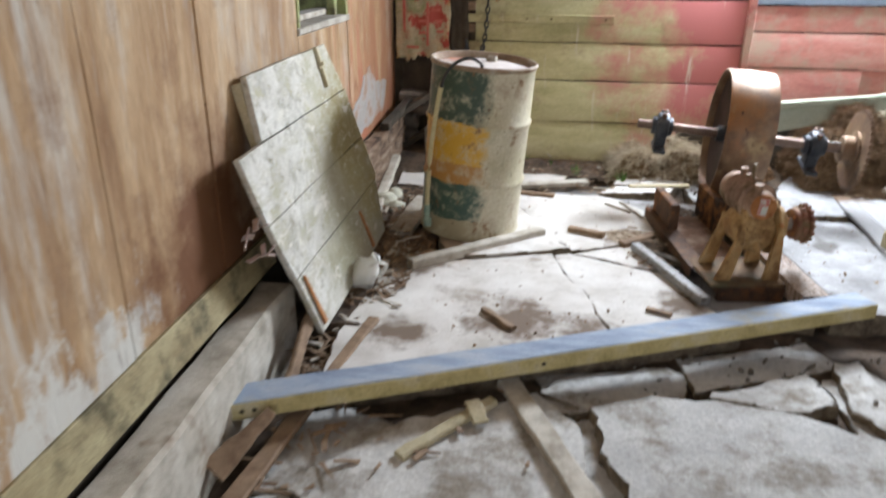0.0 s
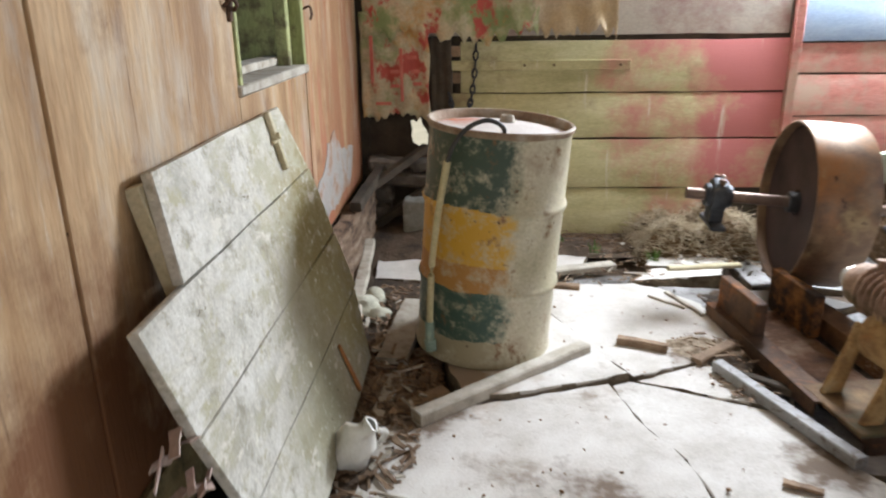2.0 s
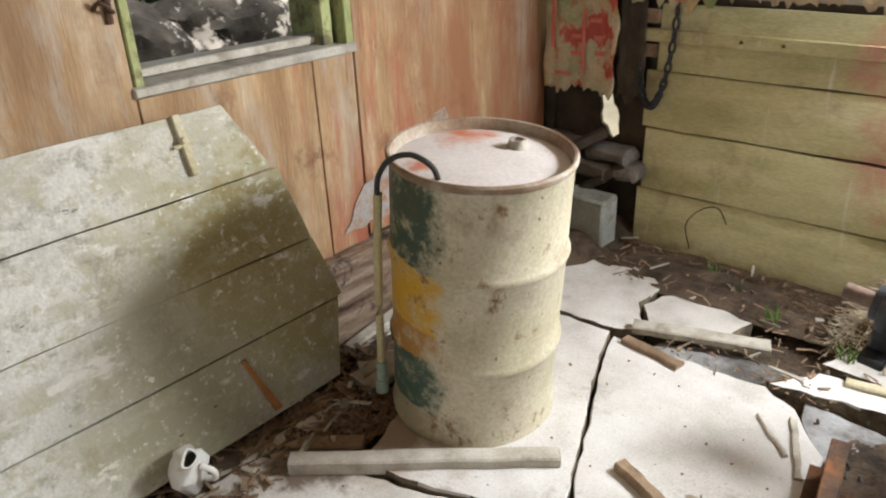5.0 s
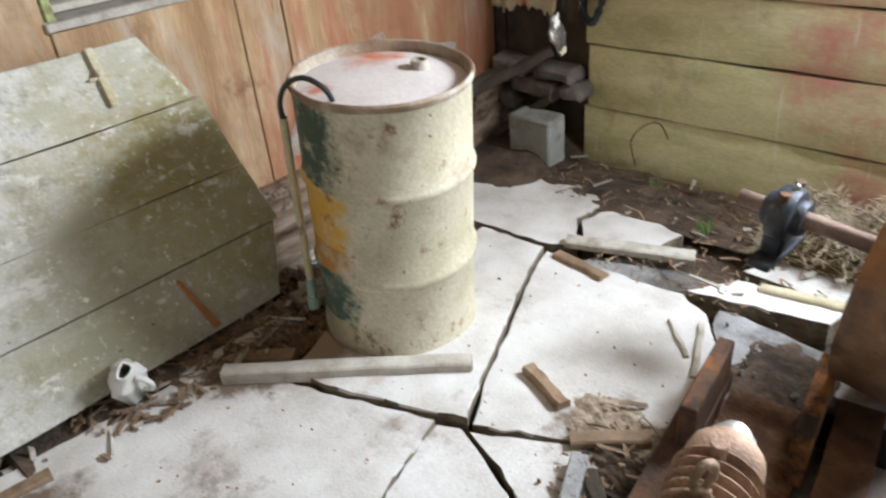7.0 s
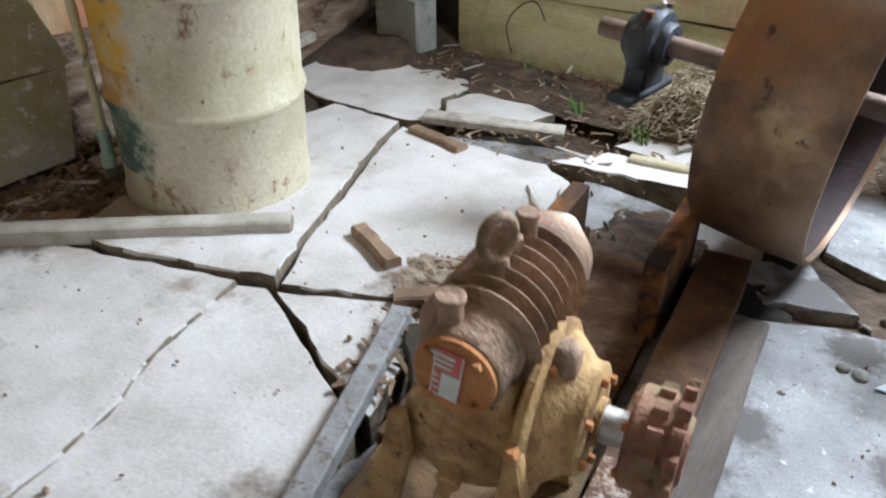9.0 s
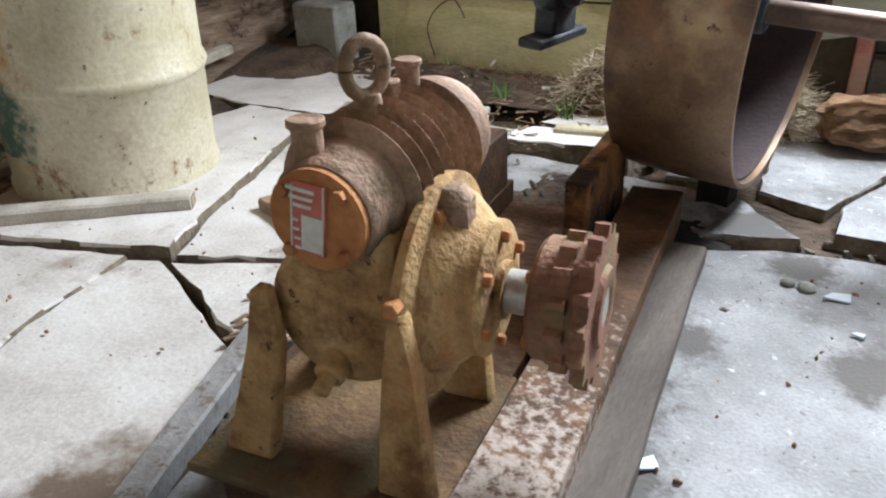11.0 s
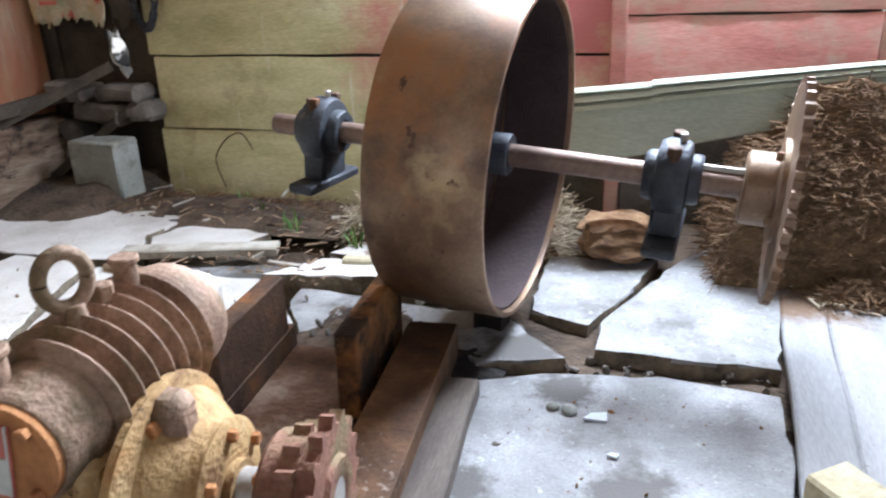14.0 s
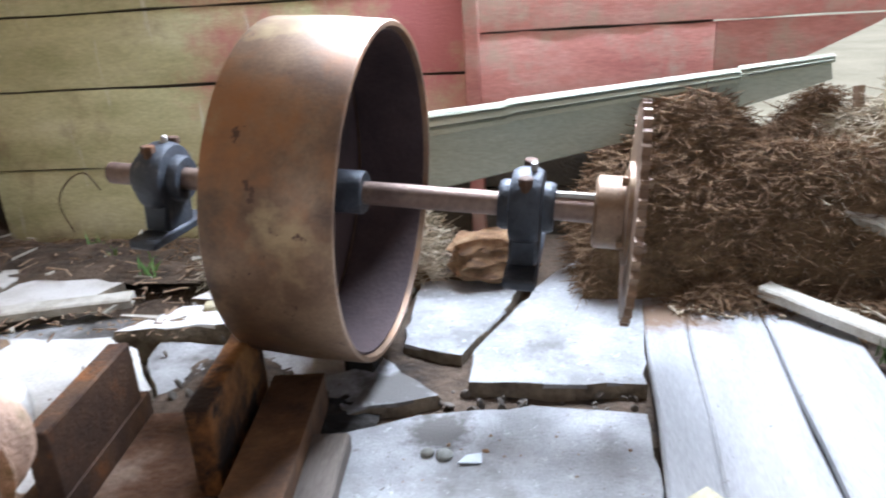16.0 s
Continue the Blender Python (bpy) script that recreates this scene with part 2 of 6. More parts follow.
ROTWOOD = surface("rotten_brown_wood", [(0.05, 0.03, 0.02), (0.17, 0.11, 0.07), (0.27, 0.19, 0.13), (0.38, 0.31, 0.24)], 5, (5, 0.7, 5), rough=0.95, bump=0.9, fine=60, stain=(0.035, 0.022, 0.015), stain_scale=6, stain_cut=(0.54, 0.62))
BROWNWOOD = surface("brown_wood", [(0.16, 0.10, 0.06), (0.33, 0.23, 0.145)], 6, (2, 2, 2), bump=0.3, vary=0.15)
YELLOWWOOD = surface("yellowed_board", [(0.38, 0.32, 0.19), (0.48, 0.42, 0.27), (0.54, 0.49, 0.36)], 6, (1, 1, 1), bump=0.25, stain=(0.28, 0.21, 0.12), stain_scale=8, stain_cut=(0.58, 0.72), vary=0.08)
GREENWOOD = surface("green_frame_wood", [(0.28, 0.30, 0.12), (0.42, 0.44, 0.20)], 6, (2, 2, 0.5), bump=0.3, stain=(0.14, 0.12, 0.06), stain_scale=9)
BEAMWOOD = surface("blue_grey_beam", [(0.20, 0.25, 0.34), (0.30, 0.36, 0.46), (0.42, 0.45, 0.49)], 4, (1, 4, 4), bump=0.3, stain=(0.36, 0.33, 0.24), stain_scale=4, stain_cut=(0.54, 0.68))
RUST = surface("brown_rust", [(0.045, 0.026, 0.018), (0.09, 0.05, 0.03), (0.15, 0.082, 0.042)], 9, rough=0.75, metal=0.25, bump=0.35, fine=140,
               stain=(0.27, 0.105, 0.03), stain_scale=7, stain_cut=(0.56, 0.70))
PULLEYRUST = surface("pulley_rust", [(0.11, 0.065, 0.042), (0.20, 0.125, 0.075), (0.30, 0.205, 0.125)], 5, rough=0.46, metal=0.35, bump=0.06, fine=140,
                     stain=(0.34, 0.155, 0.06), stain_scale=4, stain_cut=(0.50, 0.70), spec=0.5)
tint(PULLEYRUST, (0.07, 0.045, 0.035), (0.56, 0.70), None, 3.2)
tint(PULLEYRUST, (0.36, 0.27, 0.15), (0.57, 0.66), None, 2.4)
tint(PULLEYRUST, (0.09, 0.05, 0.035), (0.64, 0.67), None, 26)
CASTRUST = surface("ochre_rusted_casting", [(0.22, 0.12, 0.045), (0.40, 0.25, 0.10), (0.52, 0.36, 0.17)], 8, rough=0.8, metal=0.1, bump=0.45, fine=130,
                   stain=(0.15, 0.07, 0.025), stain_scale=9, stain_cut=(0.51, 0.66))
tint(CASTRUST, (0.36, 0.17, 0.055), (0.56, 0.66), None, 6)
tint(CASTRUST, (0.46, 0.36, 0.20), (0.57, 0.68), None, 4)
tint(CASTRUST, (0.07, 0.04, 0.02), (0.63, 0.66), None, 30)
SPROCKETRUST = surface("red_brown_sprocket", [(0.13, 0.055, 0.035), (0.24, 0.11, 0.07), (0.32, 0.19, 0.11)], 11, rough=0.8, metal=0.1, bump=0.4, fine=120, stain=(0.20, 0.15, 0.07), stain_scale=12)
MOTORRUST = surface("purple_brown_casting", [(0.16, 0.095, 0.06), (0.33, 0.21, 0.14), (0.47, 0.33, 0.23)], 8, rough=0.75, metal=0.1, bump=0.4, fine=130,
                    stain=(0.14, 0.10, 0.05), stain_scale=7)
ORANGERUST = surface("orange_rust", [(0.30, 0.12, 0.04), (0.44, 0.20, 0.07)], 14, rough=0.85, bump=0.4)
BLACKIRON = surface("black_iron", [(0.025, 0.028, 0.034), (0.06, 0.065, 0.075)], 10, rough=0.5, metal=0.3, bump=0.3, stain=(0.22, 0.20, 0.17), stain_scale=10, stain_cut=(0.6, 0.75))
STEEL = surface("dull_steel", [(0.34, 0.32, 0.29), (0.50, 0.47, 0.42)], 12, rough=0.5, metal=0.6, bump=0.2)
RAILPAINT = surface("chipped_pink_paint", [(0.05, 0.026, 0.014), (0.11, 0.055, 0.025), (0.19, 0.10, 0.045)], 10, rough=0.75, bump=0.3)
tint(RAILPAINT, (0.42, 0.34, 0.28), (0.74, 0.88), [(1, 4.0, 3.2, 0.36)], 60)
WHITERAIL = surface("chipped_white_paint", [(0.22, 0.21, 0.20), (0.36, 0.355, 0.35)], 10, rough=0.6, bump=0.3, stain=(0.16, 0.13, 0.11), stain_scale=28, stain_cut=(0.56, 0.6))
SIDING = surface("grey_green_siding", [(0.33, 0.35, 0.26), (0.44, 0.46, 0.36)], 3, (0.5, 2, 2), rough=0.5, bump=0.08)
HAYBASE = surface("dark_hay", [(0.06, 0.04, 0.02), (0.16, 0.10, 0.05), (0.24, 0.16, 0.08)], 18, rough=1, bump=0.9, fine=90)
HAY = surface("hay_strands", [(0.09, 0.05, 0.024), (0.17, 0.10, 0.05), (0.26, 0.165, 0.085)], 25, rough=0.9, bump=0)
PALEHAY = surface("pale_straw", [(0.36, 0.29, 0.19), (0.56, 0.48, 0.35)], 25, rough=0.9, bump=0)
GREEN = surface("weed_green", [(0.07, 0.14, 0.03), (0.14, 0.24, 0.05)], 20, rough=0.7, bump=0)
HOSE = surface("yellowed_hose", [(0.44, 0.38, 0.20), (0.55, 0.48, 0.28)], 15, rough=0.55, bump=0.1)
BLACKHOSE = surface("black_rubber", [(0.02, 0.02, 0.02), (0.05, 0.05, 0.045)], 15, rough=0.6, bump=0.1)
LID = surface("pale_drum_lid", [(0.56, 0.50, 0.46), (0.68, 0.63, 0.59)], 5, rough=0.6, bump=0.08, stain=(0.56, 0.28, 0.20), stain_scale=3.2, stain_cut=(0.60, 0.75))
blot(LID, (0.55, 0.17, 0.08), (-0.39, 3.94, 0.90), 0.20, (0.70, 0.95), 9)
blot(LID, (0.50, 0.20, 0.12), (-0.33, 3.64, 0.90), 0.10, (0.74, 0.95), 12)
REDCLOTH = surface("red_print", [(0.50, 0.10, 0.08), (0.60, 0.22, 0.17)], 9, rough=0.9, bump=0.1)
WHITE = surface("white_plastic", [(0.66, 0.64, 0.58), (0.76, 0.75, 0.70)], 10, rough=0.5, bump=0.05, stain=(0.40, 0.34, 0.24), stain_scale=12, stain_cut=(0.6, 0.75))
GLASSBIT = surface("broken_glass", [(0.55, 0.62, 0.66), (0.75, 0.80, 0.84)], 20, rough=0.1, bump=0)
REDPLATE = surface("red_plate", [(0.42, 0.08, 0.06), (0.52, 0.16, 0.12)], 20, rough=0.5, bump=0)
PALEPLATE = surface("pale_plate", [(0.50, 0.52, 0.46), (0.60, 0.62, 0.55)], 30, rough=0.5, bump=0)
DARK = surface("dark_timber", [(0.035, 0.028, 0.02), (0.09, 0.07, 0.05)], 6, rough=0.95, bump=0.4)
GREYBLOCK = surface("grey_block", [(0.22, 0.225, 0.20), (0.34, 0.34, 0.31)], 6, rough=0.9, bump=0.3, stain=(0.16, 0.15, 0.12), stain_scale=5)
CEILWOOD = surface("ceiling_boards", [(0.24, 0.18, 0.12), (0.36, 0.28, 0.2)], 3, (0.5, 3, 1), bump=0.2)
FOLIAGE = surface("foliage", [(0.03, 0.06, 0.02), (0.09, 0.14, 0.04)], 4, rough=0.8, bump=0)
GRASS = surface("ground_grass", [(0.36, 0.33, 0.24), (0.52, 0.48, 0.36)], 1.5, rough=1, bump=0.6)


def drum_paint():
    """Faded olive paint with a green top, a yellow band and a green foot on the side that kept its colour."""
    m = surface("drum_paint", [(0.39, 0.345, 0.215), (0.50, 0.45, 0.315), (0.58, 0.535, 0.41)], 4, rough=0.5, bump=0.12, fine=80, local=True,
                stain=(0.25, 0.15, 0.075), stain_scale=4, stain_cut=(0.54, 0.74))
    n, link = m.node_tree.nodes, m.node_tree.links.new
    bsdf = n["Principled BSDF"]
    old = bsdf.inputs["Base Color"].links[0].from_socket
    coord = n.new("ShaderNodeTexCoord").outputs["Object"]
    sep = n.new("ShaderNodeSeparateXYZ")
    link(coord, sep.inputs[0])
    noi = n.new("ShaderNodeTexNoise")
    noi.inputs["Scale"].default_value, noi.inputs["Detail"].default_value, noi.inputs["Roughness"].default_value = 7, 9, 0.72
    link(coord, noi.inputs["Vector"])
    warp = n.new("ShaderNodeMath")
    warp.operation = "MULTIPLY_ADD"
    warp.inputs[1].default_value, warp.inputs[2].default_value = 0.06, -0.03
    link(noi.outputs["Fac"], warp.inputs[0])
    hz = n.new("ShaderNodeMath")
    link(sep.outputs[2], hz.inputs[0]), link(warp.outputs[0], hz.inputs[1])
    bands = n.new("ShaderNodeValToRGB")
    bands.color_ramp.interpolation = "CONSTANT"
    e = bands.color_ramp.elements
    e[0].position, e[0].color = 0.0, (0.34, 0.29, 0.18, 1)
    e[1].position, e[1].color = 0.315, (0.40, 0.20, 0.05, 1)
    for p, c in ((0.42, (0.56, 0.32, 0.035)), (0.635, (0.05, 0.075, 0.05)), (0.11, (0.055, 0.095, 0.07))):
        el = e.new(p)
        el.color = (*c, 1)
    link(hz.outputs[0], bands.inputs[0])
    side = n.new("ShaderNodeMath")
    side.operation = "MULTIPLY_ADD"
    side.inputs[1].default_value = -1.0
    link(sep.outputs[0], side.inputs[0])
    nz = n.new("ShaderNodeMath")
    nz.operation = "MULTIPLY_ADD"
    nz.inputs[1].default_value, nz.inputs[2].default_value = 0.34, -0.125
    link(noi.outputs["Fac"], nz.inputs[0]), link(nz.outputs[0], side.inputs[2])
    cut = n.new("ShaderNodeMapRange")
    cut.inputs[1].default_value, cut.inputs[2].default_value = -0.01, 0.05
    link(side.outputs[0], cut.inputs[0])
    mix = n.new("ShaderNodeMix")
    mix.data_type = "RGBA"
    wear = n.new("ShaderNodeTexNoise")
    wear.inputs["Scale"].default_value, wear.inputs["Detail"].default_value, wear.inputs["Roughness"].default_value = 13, 9, 0.75
    link(coord, wear.inputs["Vector"])
    keep = n.new("ShaderNodeMapRange")
    keep.inputs[1].default_value, keep.inputs[2].default_value, keep.inputs[3].default_value, keep.inputs[4].default_value = 0.62, 0.50, 0.25, 1.0
    link(wear.outputs["Fac"], keep.inputs[0])
    both = n.new("ShaderNodeMath")
    both.operation = "MULTIPLY"
    link(cut.outputs[0], both.inputs[0]), link(keep.outputs[0], both.inputs[1])
    link(both.outputs[0], mix.inputs[0]), link(old, mix.inputs[6]), link(bands.outputs[0], mix.inputs[7])
    link(mix.outputs[2], bsdf.inputs["Base Color"])
    tint(m, (0.20, 0.10, 0.04), (0.585, 0.66), None, 11, (1, 1, 0.7), local=True)
    tint(m, (0.13, 0.075, 0.035), (0.64, 0.67), None, 34, local=True)
    return m


DRUMPAINT = drum_paint()


# ---- mesh helpers ----
def mesh_of(name, bm, material, angle=40):
    me = bpy.data.meshes.new(name)
    bmesh.ops.recalc_face_normals(bm, faces=bm.faces)
    for f in bm.faces:
        f.smooth = True
    bm.to_mesh(me)
    bm.free()
    me.set_sharp_from_angle(angle=radians(angle))
    me.materials.append(material)
    return me


def part(name, bm, material, parent, label="", angle=40):
    ob = new(name, mesh_of(name, bm, material, angle))
    ob.parent = parent
    return tagged(ob, label)


def thing(name, label, category, m=Matrix.Identity(4), group="", kind=""):
    ob = new(name)
    ob.empty_display_size = 0.1
    ob.matrix_world = m
    return tagged(ob, label, category, group, kind)


def solid(name, bm, material, label, category, kind="", m=Matrix.Identity(4), group="", angle=40):
    ob = new(name, mesh_of(name, bm, material, angle))
    ob.matrix_world = m
    return tagged(ob, label, category, group, kind)


def box(bm, size, m=Matrix.Identity(4), bevel=0.004):
    """A box of that size, centred on m, with bevelled edges."""
    g = bmesh.ops.create_cube(bm, size=1, matrix=m @ Matrix.Diagonal((*size, 1)))
    if bevel:
        bmesh.ops.bevel(bm, geom=list({e for v in g["verts"] for e in v.link_edges}), offset=bevel, segments=1, affect="EDGES")
    return bm


def span(bm, lo, hi, bevel=0.004):
    """A box between two corners."""
    lo, hi = Vector(lo), Vector(hi)
    return box(bm, hi - lo, Matrix.Translation((lo + hi) / 2), bevel)


def along(p0, p1):
    """A frame whose z runs from p0 to p1, at p0."""
    p0, p1 = Vector(p0), Vector(p1)
    return Matrix.Translation(p0) @ (p1 - p0).to_track_quat("Z", "Y").to_matrix().to_4x4()


def lathe(bm, profile, m=Matrix.Identity(4), seg=32):
    """Turn a profile of (radius, z) about z."""
    rings = []
    for r, z in profile:
        if r < 1e-5:
            rings.append([bm.verts.new(m @ Vector((0, 0, z)))])
        else:
            rings.append([bm.verts.new(m @ Vector((r * math.cos(a), r * math.sin(a), z))) for a in (2 * math.pi * i / seg for i in range(seg))])
    for a, b in zip(rings, rings[1:]):
        for i in range(seg):
            j = (i + 1) % seg
            if len(a) == 1:
                bm.faces.new((a[0], b[i], b[j]))
            elif len(b) == 1:
                bm.faces.new((a[i], a[j], b[0]))
            else:
                bm.faces.new((a[i], a[j], b[j], b[i]))
    return bm


def rod(bm, p0, p1, r0, r1=None, seg=16, chamfer=0.002):
    """A round bar with chamfered ends."""
    r1 = r0 if r1 is None else r1
    n = (Vector(p1) - Vector(p0)).length
    c = min(chamfer, r0 * 0.5, r1 * 0.5)
    return lathe(bm, [(0, 0), (r0 - c, 0), (r0, c), (r1, n - c), (r1 - c, n), (0, n)], along(p0, p1), seg)


def hose(bm, pts, r, seg=10):
    """A tube along points, smoothed."""
    pts = [Vector(p) for p in pts]
    fine = []
    for i in range(len(pts) - 1):
        p = [pts[max(i - 1, 0)], pts[i], pts[i + 1], pts[min(i + 2, len(pts) - 1)]]
        for k in range(6):
            t = k / 6
            fine.append(0.5 * (2 * p[1] + (p[2] - p[0]) * t + (2 * p[0] - 5 * p[1] + 4 * p[2] - p[3]) * t * t + (3 * p[1] - p[0] - 3 * p[2] + p[3]) * t ** 3))
    fine.append(pts[-1])
    rings = []
    for i, p in enumerate(fine):
        d = (fine[min(i + 1, len(fine) - 1)] - fine[max(i - 1, 0)]).normalized()
        q = d.to_track_quat("Z", "Y").to_matrix()
        rings.append([bm.verts.new(p + q @ Vector((r * math.cos(a), r * math.sin(a), 0))) for a in (2 * math.pi * k / seg for k in range(seg))])
    for a, b in zip(rings, rings[1:]):
        for i in range(seg):
            bm.faces.new((a[i], a[(i + 1) % seg], b[(i + 1) % seg], b[i]))
    bm.faces.new(rings[0]), bm.faces.new(rings[-1])
    return bm


def prism(bm, poly, thick, m=Matrix.Identity(4), bevel=0.0):
    """An outline in the xy plane of m, drawn out from z = 0 to z = thick."""
    lo = [bm.verts.new(m @ Vector((x, y, 0))) for x, y in poly]
    hi = [bm.verts.new(m @ Vector((x, y, thick))) for x, y in poly]
    n = len(poly)
    faces = [bm.faces.new(lo[::-1]), bm.faces.new(hi)] + [bm.faces.new((lo[i], lo[(i + 1) % n], hi[(i + 1) % n], hi[i])) for i in range(n)]
    if bevel:
        bmesh.ops.bevel(bm, geom=list({e for f in faces for e in f.edges}), offset=bevel, segments=1, affect="EDGES")
    return bm


def ragged(poly, step=0.07, amount=0.012, seed=0):
    """An outline broken into short, uneven runs."""
    rnd, out = random.Random(seed), []
    for (x0, y0), (x1, y1) in zip(poly, poly[1:] + poly[:1]):
        n = max(1, int(math.hypot(x1 - x0, y1 - y0) / step))
        for i in range(n):
            t = i / n
            out.append((x0 + (x1 - x0) * t + rnd.uniform(-amount, amount), y0 + (y1 - y0) * t + rnd.uniform(-amount, amount)))
    return out


def board(bm, p0, p1, width, thick, rise=0.0, wear=0.004, seed=0, n=6, taper=0.0):
    """A plank from p0 to p1 (middle of its underside), slightly uneven; width lies level, thick stands up."""
    p0, p1 = Vector(p0), Vector(p1)
    d = (p1 - p0).normalized()
    side = Vector((d.y, -d.x, 0)).normalized()
    up = side.cross(d) * (1 if side.cross(d).z > 0 else -1)
    side = (Matrix.Rotation(radians(rise), 3, d) @ side)
    up = (Matrix.Rotation(radians(rise), 3, d) @ up)
    rnd = random.Random(seed)
    rings = []
    for i in range(n + 1):
        t = i / n
        c = p0.lerp(p1, t)
        w = width * (1 - taper * t) / 2
        a, b = rnd.uniform(-wear, wear), rnd.uniform(-wear, wear)
        e = min(wear + 0.002, thick * 0.3, w * 0.5)
        ring = [(-w + a, 0), (w + b, 0), (w + b, thick - e), (w + b - e, thick), (-w + a + e, thick), (-w + a, thick - e)]
        rings.append([bm.verts.new(c + side * x + up * z) for x, z in ring])
    for a, b in zip(rings, rings[1:]):
        for i in range(6):
            bm.faces.new((a[i], a[(i + 1) % 6], b[(i + 1) % 6], b[i]))
    bm.faces.new(rings[0][::-1]), bm.faces.new(rings[-1])
    return bm


# ---- the large structure ----
WALL_X, BACK_Y, EAST_X, REAR_Y, ROOF_Z = -1.03, 5.36, 3.3, -2.6, 2.45

bm = bmesh.new()
bmesh.ops.create_grid(bm, x_segments=60, y_segments=60, size=400)
for v in bm.verts:
    v.co.x, v.co.y = 400 * (v.co.x / 400) ** 3, 400 * (v.co.y / 400) ** 3
    far = max(abs(v.co.x), abs(v.co.y))
    v.co.z = -0.16 + 0.01 * noise.noise(v.co * 3.0) + (0.3 * noise.noise(v.co * 0.05) if far > 12 else 0)
solid("ground", bm, GRASS, "rough grassy ground outside the shed", "ground", "structure")

# dirt bed inside the shed
bm = bmesh.new()
bmesh.ops.create_grid(bm, x_segments=70, y_segments=110, size=1)
for v in bm.verts:
    v.co.x, v.co.y = 1.12 + v.co.x * 2.28, 1.45 + v.co.y * 4.1
    v.co.z = -0.105 + 0.022 * noise.noise(v.co * 5.0) + 0.012 * noise.noise(v.co * 17.0)
    if v.co.y > 4.75:
        v.co.z += min(0.11, (v.co.y - 4.75) * 0.3)
    if v.co.y > 4.1 and v.co.x > 1.2:
        v.co.z = max(v.co.z, -0.035 + 0.012 * noise.noise(v.co * 12.0))
    if v.co.x < -0.45 and v.co.y > 2.5:
        v.co.z += min(0.10, (-0.45 - v.co.x) * 0.7)
floor = solid("floor", bm, DIRT, "dark dirt bed under a broken concrete floor", "floor", "structure")

# left wall: studs with plywood sheets, pierced by the window
WY0, WY1, WZ0, WZ1 = 3.20, 4.06, 1.12, 1.95
bm = bmesh.new()
for y0, y1, z0, z1 in ((REAR_Y, WY0, 0.0, ROOF_Z), (WY1, BACK_Y + 0.12, 0.0, ROOF_Z), (WY0, WY1, 0.0, WZ0), (WY0, WY1, WZ1, ROOF_Z)):
    span(bm, (WALL_X - 0.12, y0, z0 - 0.14), (WALL_X - 0.018, y1, z1), 0)
wall_left = solid("wall_west", bm, DARK, "timber shed wall behind weathered plywood", "wall", "structure")


def sheet(y0, y1, z0, z1, proud=0.0):
    bm = bmesh.new()
    span(bm, (WALL_X - 0.016, y0 + 0.003, z0), (WALL_X + proud, y1 - 0.003, z1), 0.003)
    return part("plywood_sheet", bm, PLYWOOD, wall_left)


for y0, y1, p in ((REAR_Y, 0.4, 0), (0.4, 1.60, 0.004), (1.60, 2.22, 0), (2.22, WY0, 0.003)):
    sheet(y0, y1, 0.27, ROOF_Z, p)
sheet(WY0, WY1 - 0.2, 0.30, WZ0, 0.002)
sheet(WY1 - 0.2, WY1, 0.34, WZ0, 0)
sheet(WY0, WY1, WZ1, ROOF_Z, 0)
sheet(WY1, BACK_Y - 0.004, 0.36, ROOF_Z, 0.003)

# grey patch where the plywood's face has peeled
bm = bmesh.new()
prism(bm, ragged([(3.93, 0.41), (4.90, 0.44), (5.05, 0.62), (4.72, 0.66), (4.55, 0.78), (4.38, 0.75), (4.22, 0.62), (4.05, 0.60), (4.0, 0.52)], 0.05, 0.014, 3), 0.003,
      Matrix.Translation((WALL_X + 0.003, 0, 0)) @ Matrix(((0, 0, 1, 0), (1, 0, 0, 0), (0, 1, 0, 0), (0, 0, 0, 1))))
part("peeled_patch", bm, PATCH, wall_left, "grey peeled patch on plywood")
# slanting skirting board and gap at the foot of the plywood
bm = bmesh.new()
box(bm, (0.022, 4.6, 0.13), pose(WALL_X + 0.022, 0.30, 0.32, 0, -14, 0), 0.004)
solid("baseboard", bm, surface("mossy_skirting", [(0.26, 0.20, 0.10), (0.42, 0.36, 0.20)], 5, (2, 0.5, 2), stain=(0.12, 0.10, 0.05), stain_scale=6),
      "mossy brown skirting board along the plywood wall", "baseboard", "structure")

# timber sill along the wall's foot
bm = bmesh.new()
board(bm, (-0.945, -2.3, -0.12), (-0.945, 2.48, -0.12), 0.14, 0.34, wear=0.012, seed=4, n=24)
solid("sill_beam", bm, OLDWOOD, "grey weathered sill beam lying along the wall", "beam", "structure")
bm = bmesh.new()
board(bm, (-0.985, 3.55, -0.05), (-0.985, 5.3, -0.05), 0.10, 0.40, wear=0.016, seed=14, n=18)
solid("rotten_sill", bm, ROTWOOD, "rotten brown sill beam under the plywood", "beam", "structure")

# back wall: horizontal boards on a timber frame
bm = bmesh.new()
for x0, x1, z0, z1 in ((-0.46, 2.5, -0.14, 0.02), (-1.15, 1.0, 1.20, ROOF_Z), (1.0, 2.2, 2.28, ROOF_Z), (2.2, EAST_X + 0.1, 0.9, ROOF_Z), (-0.46, 2.27, 0.02, 1.20), (1.0, 2.2, 1.20, 1.46), (-1.15, -0.98, -0.14, 1.2)):
    span(bm, (x0, BACK_Y + 0.025, z0), (x1, BACK_Y + 0.11, z1), 0)
wall_back = solid("wall_north", bm, DARK, "timber frame behind painted horizontal boards", "wall", "structure")


